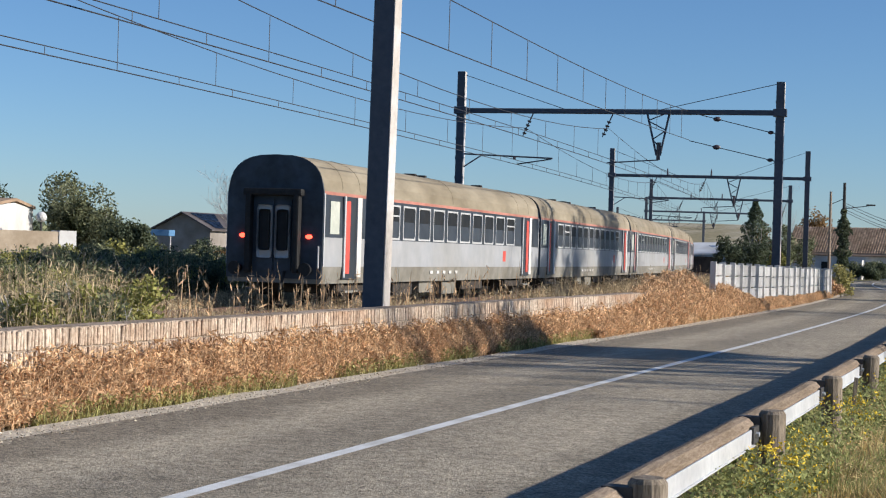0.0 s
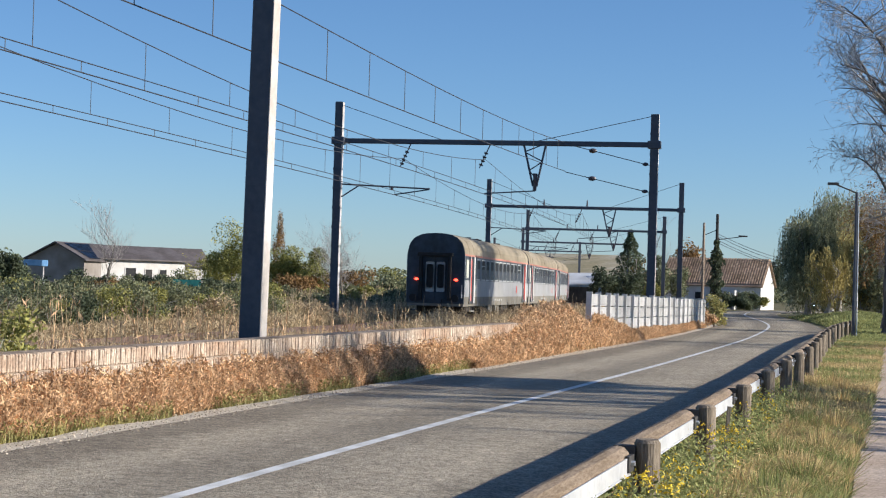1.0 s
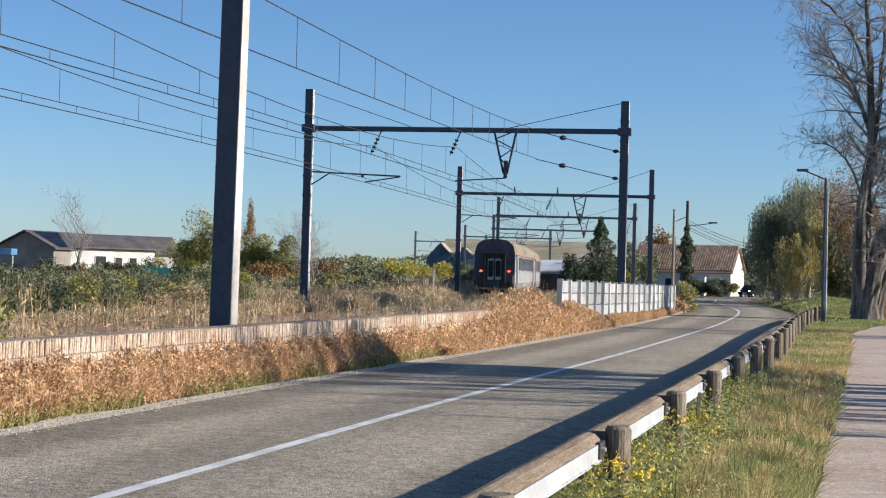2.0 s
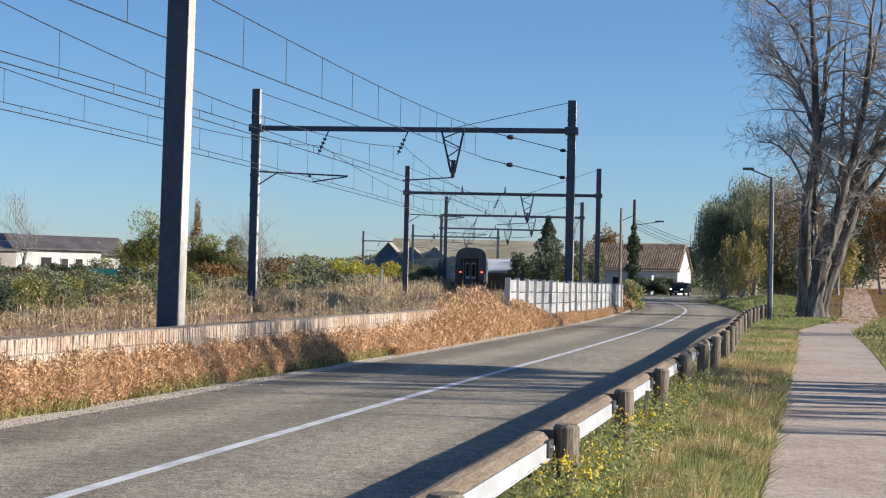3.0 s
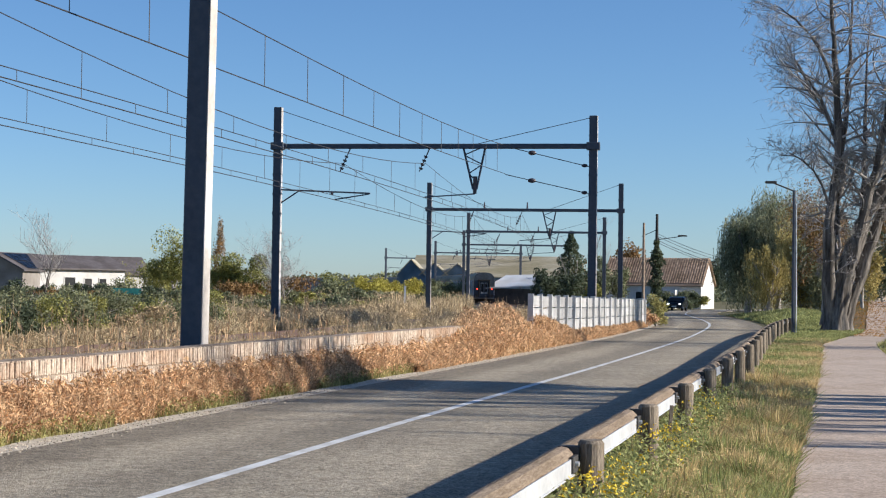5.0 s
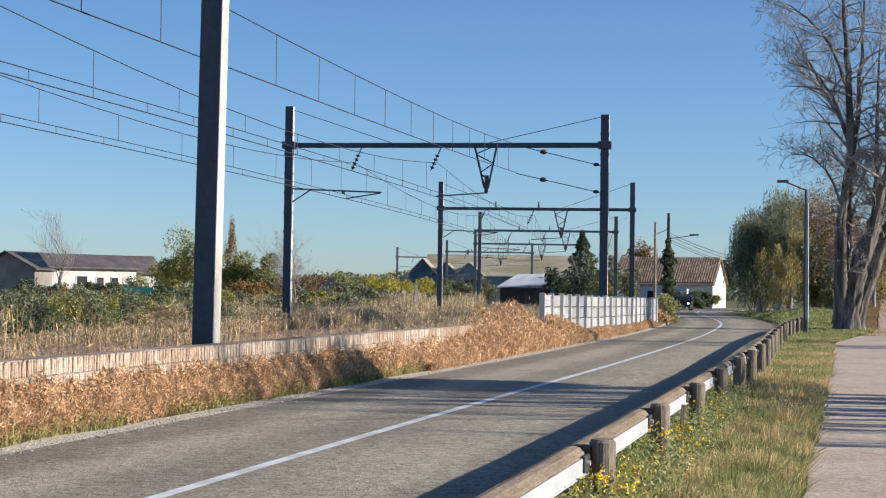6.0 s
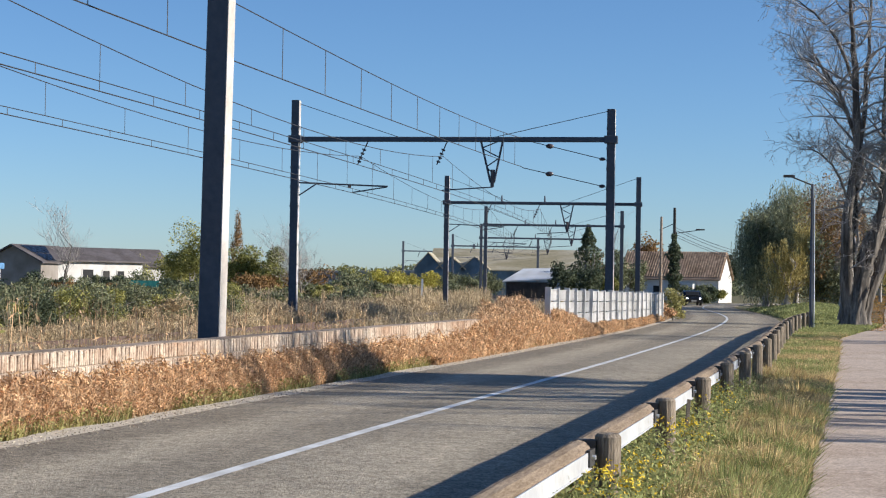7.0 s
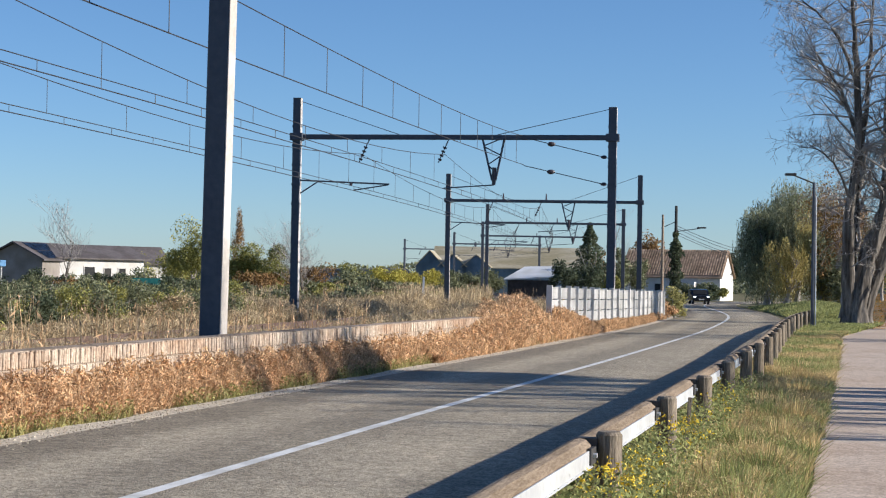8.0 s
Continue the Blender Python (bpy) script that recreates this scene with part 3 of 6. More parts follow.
def build_anchored_line():
    """The line near the road that rises to its anchors on the second gantry."""
    line = thing("overhead_line", None, "high overhead line ending at anchors on a gantry post", "overhead line", "overhead lines of the railway")
    low = lambda y: 6.28 + 0.00033 * max(y - 33, 0) ** 2
    top = lambda y: 7.4 + (0.0009 if y > 48 else 0.0006) * (y - 48) ** 2 if y > 30 else 7.6 - 0.0006 * (y - 30) * (y + 24) * -1
    ys = np.linspace(-10, 77, 40)
    for nm, fn in (("carrying_cable", top), ("auxiliary_cable", low)):
        bm = bmesh.new()
        wire_mesh([Vector((*side_of(y, 7.0), fn(y))) for y in ys], 0.014, bm)
        ob = part(nm, bm, M_WIRE, line)
    y = 3.0
    while y < 76:
        bm = bmesh.new()
        p = side_of(y, 7.0)
        wire_mesh([Vector((*p, top(y))), Vector((p[0] + 0.001, p[1], low(y)))], 0.009, bm)
        part("dropper", bm, M_WIRE, ob)
        y += 3.4
    # tail ropes with ball insulators to the gantry post
    for z, zp in ((top(77) - 0.05, 7.15), (low(77) - 0.03, 6.0)):
        a, b = Vector((*side_of(77, 7.0), z)), Vector((*side_of(76.2, G_RIGHT - 0.1), zp))
        rp = part("tail_rope", rod(a, b, 0.018, n=5), M_WIRE, line)
        for f, r in ((0.32, 0.12), (0.93, 0.09)):
            bm = bmesh.new()
            bmesh.ops.create_icosphere(bm, subdivisions=2, radius=r, matrix=Matrix.Translation(a.lerp(b, f)) @ Matrix.Diagonal((1.5, 1, 0.9, 1)))
            part("ball_insulator", bm, M_INSUL, rp)


def build_catenaries():
    for i, y in enumerate(GANTRY_Y):
        build_gantry(i, y)
    build_catenary(0.0, 7.3, 0.84, 5.8, 5.62, "overhead contact line with droppers above the running track")
    build_catenary(3.65, 7.3, 0.88, 6.02, 5.8, "overhead contact line with droppers above the second track")
    build_anchored_line()


# ---- roadside wall of bricks set on edge ----
WALL_TOP, WALL_Y0, WALL_Y1 = 0.88, 12.0, 51.0


def build_wall():
    length = WALL_Y1 - WALL_Y0
    ang = math.degrees(math.atan(0.2405))
    full = length * math.hypot(1, 0.2405)
    base = pose(wall_x(WALL_Y0), WALL_Y0, 0, 0, 0, -ang)
    w = thing("roadside_wall", base, "low weathered wall of pale bricks on edge with stained coping", "wall", kind="structure")
    bm = box(-0.24, 0.0, 0, full, -0.2, WALL_TOP - 0.04)
    part("core", bm, M_MORTAR, w)
    nseg = 60
    vs, fs = [], []
    for i in range(nseg + 1):
        y = full * i / nseg
        dz = 0.012 * noise.noise((y * 0.9, 0, 3))
        e = 0.02 * noise.noise((y * 1.3, 4, 3))
        vs += [(0.0, y, WALL_TOP - 0.05), (-0.02 + e, y, WALL_TOP + dz), (-0.27, y, WALL_TOP + dz + 0.01), (-0.3, y, WALL_TOP - 0.05)]
    for i in range(nseg):
        for k in range(3):
            fs.append((4 * i + k, 4 * i + k + 1, 4 * i + k + 5, 4 * i + k + 4))
    raw("coping", vs, fs, M_COPING, w)
    # two courses of bricks on edge
    courses = [(WALL_TOP - 0.215, 0.21), (WALL_TOP - 0.45, 0.225)]
    meshes = []
    for hgt in (0.21, 0.225):
        kinds = []
        for v in range(6):
            bm = bmesh.new()
            add_box(bm, -0.02, 0.012 + 0.012 * rnd.random(), -0.023 - 0.003 * rnd.random(), 0.023, 0, hgt - 0.012 * rnd.random())
            bmesh.ops.bevel(bm, geom=bm.edges[:], offset=0.01, segments=1, affect="EDGES")
            bmesh.ops.transform(bm, matrix=pose(0, 0, 0, rnd.uniform(-3, 3), rnd.uniform(-3, 3), rnd.uniform(-9, 9)), verts=bm.verts[:])
            me = bpy.data.meshes.new("brick")
            bm.to_mesh(me)
            bm.free()
            me.materials.append(M_BRICKS)
            kinds.append(me)
        meshes.append(kinds)
    y, count = 5.0, 0
    while y < full and count < 300:
        for (z0, hgt), kinds in zip(courses, meshes):
            ob = new("brick", rnd.choice(kinds))
            ob.parent = w
            ob.matrix_basis = pose(0.008 * rnd.random(), y + 0.012 * rnd.random(), z0 + 0.01 * rnd.random(), 0, 0, 0)
            count += 1
        y += 0.064 + 0.006 * rnd.random()
    vs, fs = [], []
    while y < full:
        for z0, hgt in courses:
            n = len(vs)
            t = 0.01 + 0.014 * rnd.random()
            a, b = z0 + 0.012 * rnd.random(), z0 + hgt - 0.014 * rnd.random()
            yy, s = y + 0.014 * rnd.random(), 0.004 * rnd.uniform(-1, 1)
            vs += [(t, yy - 0.023, a), (t, yy + 0.023, a), (t, yy + 0.023 + s, b), (t, yy - 0.023 + s, b),
                   (0, yy - 0.029, a - 0.005), (0, yy + 0.029, a - 0.005), (0, yy + 0.029, b + 0.004), (0, yy - 0.029, b + 0.004)]
            fs += [(n, n + 1, n + 2, n + 3), (n + 4, n, n + 3, n + 7), (n + 1, n + 5, n + 6, n + 2), (n + 3, n + 2, n + 6, n + 7)]
        y += 0.068
    if vs:
        raw("far_bricks", vs, fs, M_BRICKS, w)["kind"] = "stuff"


# ---- white concrete panel fence ----
def build_fence():
    a, b = Vector((3.47, 56.6, 0)), Vector((11.9, 93.8, 0))
    d = (b - a)
    length = d.length
    ang = math.degrees(math.atan2(d.x, d.y))
    fence = thing("concrete_fence", pose(a.x, a.y, 0, 0, 0, -ang), "white-painted precast concrete panel fence with ribbed boards", "fence")
    n = 19
    step = length / n
    pm = bpy.data.meshes.new("fence_post")
    bm = box(-0.07, 0.12, -0.055, 0.055, -0.2, 1.72, 0.015)
    bm.to_mesh(pm)
    bm.free()
    pm.materials.append(M_FENCE)
    bdm = bpy.data.meshes.new("fence_board")
    bm = bmesh.new()
    add_box(bm, -0.022, 0.022, 0.05, step - 0.05, 0.0, 0.375)
    for z in (0.06, 0.2, 0.34):
        add_box(bm, 0.022, 0.05, 0.05, step - 0.05, z, z + 0.035)
    bm.to_mesh(bdm)
    bm.free()
    bdm.materials.append(M_FENCEBOARD)
    for i in range(n + 1):
        dz = 0.01 - 0.012 * i + 0.03 * rnd.random()
        ob = new("fence_post", pm)
        ob.parent = fence
        ob.matrix_basis = pose(0.02 * rnd.random(), i * step, dz, 0, rnd.uniform(-1, 1), rnd.uniform(-4, 4))
        if i < n:
            for q in range(4):
                bo = new("fence_board", bdm)
                bo.parent = fence
                bo.matrix_basis = pose(0.01 * rnd.random(), i * step, dz + 0.03 + 0.414 * q, 0, rnd.uniform(-1.5, 1.5), 0)


# ---- timber guard rail ----
def rail_line(y):
    """x of the guard rail posts."""
    return 1.25 + (y - 12.84) * 0.2345 + np.interp(y, [38, 46, 54, 67, 76, 84], [0, -0.14, -0.3, -0.45, -0.4, -0.2])


def build_guard_rail():
    ys = [0.4, 4.5, 8.65, 12.84, 17.0, 21.05, 25.3, 29.6, 33.7, 37.9, 42.1, 46.3, 50.5, 54.7, 58.9, 63.1, 67.3, 71.5, 75.7, 79.9, 84.1]
    line = rail_line
    ang0 = math.degrees(math.atan(0.2345))
    for i, y in enumerate(ys):
        x = line(y)
        lean = 1.5 * rnd.uniform(-1, 1)
        post = thing("guard_rail_post", pose(x, y, -0.06, lean, rnd.uniform(-1.5, 1.5), rnd.uniform(0, 360)),
                     "round weathered timber post of the guard rail in grass", "post", "guard rail posts")
        bm = bmesh.new()
        rod((0, 0, -0.3), (0, 0, 0.76), 0.105, 0.098, 14, bm)
        rod((0, 0, 0.76), (0, 0, 0.785), 0.098, 0.08, 14, bm)
        part("shaft", bm, M_LOG, post, smooth=False)
        if i == 4:
            stake = thing("wooden_stake", pose(x + 0.16, y + 0.02, -0.06, 2, 4, 0), "thin pale split wooden stake beside a post", "stake")
            part("shaft", box(-0.018, 0.018, -0.012, 0.012, -0.1, 0.78, 0.004), M_LOG, stake)
        if i < len(ys) - 1:
            x2, y2 = line(ys[i + 1]), ys[i + 1]
            a, b = Vector((x - 0.205, y, 0.58)), Vector((x2 - 0.205, y2, 0.58))
            length = (b - a).length
            rail = thing("guard_rail_log", pose(a.x, a.y, 0.58, 0, 0, 90 - math.degrees(math.atan2(b.x - a.x, b.y - a.y))),
                         "horizontal half-round timber guard rail log with a steel strip behind", "guard rail", "guard rail logs")
            bm = bmesh.new()
            nseg, rn = 10, 12
            rings = []
            for s in range(nseg + 1):
                u = 0.03 + (length - 0.06) * s / nseg
                r = 0.098 + 0.006 * noise.noise((u * 1.5, i * 3.1, 0))
                rings.append([bm.verts.new((u, r * math.cos(2 * math.pi * k / rn), r * math.sin(2 * math.pi * k / rn) + 0.004 * noise.noise((u, k, i)))) for k in range(rn)])
            for s in range(nseg):
                for k in range(rn):
                    bm.faces.new((rings[s][k], rings[s][(k + 1) % rn], rings[s + 1][(k + 1) % rn], rings[s + 1][k]))
            bm.faces.new(rings[0][::-1])
            bm.faces.new(rings[-1])
            bmesh.ops.recalc_face_normals(bm, faces=bm.faces[:])
            part("log", bm, M_LOGDARK, rail)
            strip = part("steel_strip", box(0.12, length - 0.2, -0.112, -0.1, -0.085, 0.03, 0.004), M_GALV, rail, "pale galvanised steel strip")
            part("lower_lip", box(0.12, length - 0.2, -0.125, -0.1, -0.095, -0.086, 0.003), M_GALV, strip)
            br = part("end_bracket", box(length - 0.32, length - 0.07, -0.128, -0.1, -0.075, 0.045, 0.006), M_DARKMETAL, rail)
            part("bolt", rod((length - 0.22, -0.155, -0.01), (length - 0.22, -0.125, -0.01), 0.02, n=6), M_GALV, br)
            part("bolt", rod((0.75, -0.145, -0.035), (0.75, -0.11, -0.035), 0.018, n=6), M_DARKMETAL, strip)
            part("strap", box(-0.05, 0.06, -0.13, 0.03, -0.03, 0.1, 0.01), M_DARKMETAL, rail)


# ---- plants ----
def blades(n, xs, ys, zs, h0, h1, w, lean=0.35):
    """n grass blades as tapering quads."""
    az_ = rng.uniform(0, 2 * math.pi, n)
    h = rng.uniform(h0, h1, n)
    ln = rng.normal(0, lean, n) * h
    la = rng.uniform(0, 2 * math.pi, n)
    dx, dy = np.cos(az_) * w, np.sin(az_) * w
    tx, ty = xs + np.cos(la) * ln, ys + np.sin(la) * ln
    v = np.zeros((n, 4, 3))
    v[:, 0] = np.stack([xs - dx, ys - dy, zs], 1)
    v[:, 1] = np.stack([xs + dx, ys + dy, zs], 1)
    v[:, 2] = np.stack([tx + dx * 0.3, ty + dy * 0.3, zs + h], 1)
    v[:, 3] = np.stack([tx - dx * 0.3, ty - dy * 0.3, zs + h], 1)
    return v


def leaf_quads(c, size, flat=0.0, width=0.45):
    """Randomly turned leaf quads at the centres c."""
    n = len(c)
    d = rng.normal(size=(n, 3))
    d[:, 2] *= 1 - flat
    d /= np.linalg.norm(d, axis=1, keepdims=True)
    e = np.cross(d, rng.normal(size=(n, 3)))
    e /= np.linalg.norm(e, axis=1, keepdims=True)
    s = (size * rng.uniform(0.6, 1.3, n))[:, None]
    v = np.zeros((n, 4, 3))
    v[:, 0], v[:, 1], v[:, 2], v[:, 3] = c - d * s, c + e * s * width, c + d * s, c - e * s * width
    return v


def blob_points(n, centre, radii, lumps, rough=0.5):
    """Points filling an uneven crown made of several lumps."""
    cs = rng.normal(size=(lumps, 3))
    cs /= np.linalg.norm(cs, axis=1, keepdims=True)
    cs *= rng.uniform(0.15, 0.75, lumps)[:, None]
    rs = rng.uniform(0.22, 0.48, lumps)
    pick = rng.integers(0, lumps, n)
    d = rng.normal(size=(n, 3))
    d /= np.linalg.norm(d, axis=1, keepdims=True)
    p = cs[pick] + d * (rs[pick] * rng.uniform(rough, 1.0, n))[:, None]
    return np.array(centre) + p * np.array(radii)


def branch_tree(seed, height, trunk_r, levels, spread=0.5, stems=1, droop=0.0, segs=5, kids=3, start=0.3, upright=0.6):
    """Limbs as a list of tapered tubes (points, radii, level)."""
    r_ = random.Random(seed)
    out = []

    def grow(p, d, length, r, level):
        pts, rad = [p.copy()], [r]
        q = p.copy()
        dd = d.copy()
        for s in range(segs):
            dd = (dd + Vector((r_.gauss(0, 0.13), r_.gauss(0, 0.13), r_.gauss(0, 0.09) + upright * 0.08 - droop * 0.14 * level))).normalized()
            q = q + dd * (length / segs)
            pts.append(q.copy())
            rad.append(max(r * (1 - 0.72 * (s + 1) / segs), 0.006))
        out.append((pts, rad, level))
        if level < levels:
            n = kids + (1 if level else 0)
            for k in range(n):
                f = start + (1 - start) * (k + r_.random()) / n
                i = min(int(f * segs), segs - 1)
                o = pts[i].lerp(pts[i + 1], f * segs - i)
                a = r_.uniform(0, 2 * math.pi)
                side = Vector((math.cos(a), math.sin(a), r_.uniform(-0.1, 0.5)))
                nd = (dd * (1 - spread) + side * spread).normalized()
                grow(o, nd, length * r_.uniform(0.45, 0.72), rad[i] * r_.uniform(0.42, 0.62), level + 1)

    for s in range(stems):
        a = 2 * math.pi * s / max(stems, 1) + 0.6
        off = Vector((math.cos(a), math.sin(a), 0)) * (trunk_r * 0.8 if stems > 1 else 0)
        d = Vector((math.cos(a) * 0.14 * (stems > 1), math.sin(a) * 0.14 * (stems > 1), 1)).normalized()
        grow(off, d, height * (0.62 if levels > 2 else 0.75), trunk_r, 0)
    return out


def tubes(name, limbs, mat, parent, sides=(9, 6, 4, 3, 3), ridge=0.0):
    vs, fs = [], []
    for pts, rad, level in limbs:
        n = sides[min(level, len(sides) - 1)]
        base = len(vs)
        for i, (p, r) in enumerate(zip(pts, rad)):
            d = (pts[min(i + 1, len(pts) - 1)] - pts[max(i - 1, 0)]).normalized()
            u = d.orthogonal().normalized()
            w = d.cross(u)
            vs += [p + (u * math.cos(2 * math.pi * k / n) + w * math.sin(2 * math.pi * k / n)) * r * (1 + ridge * noise.noise((9 * math.cos(2 * math.pi * k / n) * n / 40, 9 * math.sin(2 * math.pi * k / n) * n / 40, i * 0.22 + base * 0.01))) for k in range(n)]
        for i in range(len(pts) - 1):
            for k in range(n):
                a = base + i * n
                fs.append((a + k, a + (k + 1) % n, a + n + (k + 1) % n, a + n + k))
    return raw(name, vs, fs, mat, parent, smooth=True)


def leafy_tree(name, x, y, height, width, mat, label, seed, leaf=0.14, n=6000, trunk_r=0.18, crown_from=0.3, bare=0.0, lumps=16, depth=None):
    t = thing(name, pose(x, y, -0.05), label, "tree", "trees and shrubs behind the railway")
    limbs = branch_tree(seed, height * 0.72, trunk_r, 2, 0.5)
    tubes("trunk", limbs, M_TWIG, t)
    zc = height * (crown_from + 1) / 2
    pts = blob_points(n, (0, 0, zc), (width / 2 * 1.25, (depth or width) / 2 * 1.25, height * (1 - crown_from) / 2 * 1.2), lumps)
    pts[:, 2] = np.clip(pts[:, 2], 0.15, None)
    quads("crown", leaf_quads(pts, leaf), mat, t)
    return t


def shrub(x, y, height, width, mat, label, leaf=0.1, n=2500, group="bushes beside the railway", name="bush", depth=None, lumps=9):
    t = thing(name, pose(x, y, -0.06), label, "bush", group)
    limbs = branch_tree(int(abs(x * 91 + y * 37)), height * 0.8, 0.03, 1, 0.6, stems=3, segs=4, kids=4, start=0.1)
    tubes("woody_stem", limbs, M_TWIG, t)
    pts = blob_points(n, (0, 0, height * 0.5), (width / 2 * 1.2, (depth or width) / 2 * 1.2, height * 0.55), lumps, 0.3)
    pts[:, 2] = np.abs(pts[:, 2])
    quads("foliage", leaf_quads(pts, leaf), mat, t)
    return t


def stuff(name, verts, mat, label, category):
    return tagged(quads(name, verts, mat), label, category, kind="stuff")


def build_weeds():
    """Dried weeds along the foot of the wall, green herbs at their feet."""
    def strip(n, y0, y1, size, hmax):
        y = rng.uniform(y0, y1, n)
        f = rng.uniform(0, 1, n) ** 0.8
        wx = -3.56 + 0.2405 * (y - 26.9)
        ex = np.interp(y, ROAD_Y, ROAD_X) - ROAD_HALF * 1.03 - 0.6
        ex = np.maximum(ex, wx + 0.3)
        x = wx + 0.08 + (ex - wx - 0.08) * f
        lump = np.array([noise.noise((a * 0.55, 0.3, 5.0)) for a in y])
        top = hmax * (1.0 - 0.72 * f) * (0.95 + 0.14 * lump + 0.2 * np.array([noise.noise((a * 2.6, b * 3.0, 9.0)) for a, b in zip(y, x)]))
        z = rng.uniform(0, 1, n) ** 0.75 * np.clip(top, 0.05, None)
        return np.stack([x, y, z], 1)
    a = np.concatenate([leaf_quads(strip(95000, 14, 34, 0.05, 0.72), 0.045, 0.0, 0.25),
                        leaf_quads(strip(46000, 34, 62, 0.06, 0.72), 0.06, 0.0, 0.25)])
    stuff("dried_weeds", a, M_DRYWEED, "dry orange-brown weeds leaning against the roadside wall", "weeds")
    # stalks
    n = 9000
    p = strip(n, 14, 62, 0, 0.5)
    st = blades(n, p[:, 0], p[:, 1], np.full(n, -0.05), 0.2, 0.62, 0.005, 0.55)
    stuff("weed_stalks", st, M_DRYWEED, "thin dry brown weed stalks before the wall", "weeds")
    # reeds on the bank between wall end and white fence
    def bank(n, y0, y1, x0, x1, h0, h1):
        y = rng.uniform(y0, y1, n)
        f = rng.uniform(0, 1, n)
        ex = np.interp(y, ROAD_Y, ROAD_X) - ROAD_HALF - 0.5
        x = ex - x0 - (x1 - x0) * f
        return x, y, f
    n = 100000
    y = 39 + 59 * rng.uniform(0, 1, n) ** 1.6
    f = rng.uniform(0, 1, n)
    ex = np.interp(y, ROAD_Y, ROAD_X) - ROAD_HALF * 1.03 - 0.35
    deep = np.where(y < 56.4, np.interp(y, [39, 47, 50, 56.4], [0.8, 1.0, 1.3, 2.0]), np.clip(ex - (3.5 + 0.2285 * (y - 56.6)), 0.2, None))
    x = ex - deep * f
    crest = np.interp(y, [39, 44.5, 47, 50, 54, 57, 60, 63, 67, 80, 98], [0.3, 0.6, 1.1, 1.4, 1.5, 1.25, 0.9, 0.6, 0.42, 0.35, 0.45])
    lump = np.array([noise.noise((a * 0.8, b * 0.5, 4.0)) for a, b in zip(x, y)])
    h = crest * np.clip(0.4 + 1.3 * f, 0, 1) * (0.9 + 0.3 * lump)
    z = rng.uniform(0, 1, n) ** 0.7 * np.clip(h, 0.05, None)
    bankv = leaf_quads(np.stack([x, y, z], 1), 0.075, -0.4, 0.22)
    n2 = 15000
    st2 = blades(n2, x[:n2], y[:n2], np.full(n2, -0.05), 0.5, 1.15, 0.008, 0.28)
    st2[:, 2:, 2] = -0.05 + (st2[:, 2:, 2] + 0.05) * np.clip(h[:n2], 0.1, None)[:, None]
    stuff("bank_reeds", np.concatenate([bankv, st2]), M_DRYWEED, "tall rust-coloured dry reeds on the bank by the white fence", "reeds")
    x, y, f = bank(16000, 92, 136, -0.2, 1.3, 0, 0)
    z = rng.uniform(0, 1, len(x)) * (0.15 + 0.7 * f)
    stuff("fence_weeds", leaf_quads(np.stack([x, y, z], 1), 0.07), M_DRYWEED, "low brown weeds along the foot of the fence", "weeds")
    n = 5500
    y = 13 + 60 * rng.uniform(0, 1, n) ** 1.4
    x = np.interp(y, ROAD_Y, ROAD_X) - ROAD_HALF * 1.03 - rng.normal(0.14, 0.17, n)
    stuff("gravel_stones", leaf_quads(np.stack([x, y, np.full(n, 0.005)], 1), 0.012, 0.96, 0.7), M_GRAVEL, "loose pale stones along the road edge", "stones")
    # green herbs near the gravel
    n = 14000
    y = 13 + 49 * rng.uniform(0, 1, n) ** 1.2
    ex = np.interp(y, ROAD_Y, ROAD_X) - ROAD_HALF * 1.03 - 0.48
    wet = np.array([noise.noise((a * 0.4, 3.0, 1.0)) for a in y])
    k = wet > -0.2
    x, y = (ex - np.abs(rng.normal(0, 0.3, n)))[k], y[k]
    herb = np.concatenate([blades(len(x), x, y, np.full(len(x), -0.05), 0.05, 0.2, 0.008, 0.6),
                           leaf_quads(np.stack([x, y, rng.uniform(0, 0.2, len(x))], 1), 0.03, 0.2, 0.4)])
    stuff("roadside_herbs", herb, M_HERB, "short green herbs along the gravel edge", "grass")


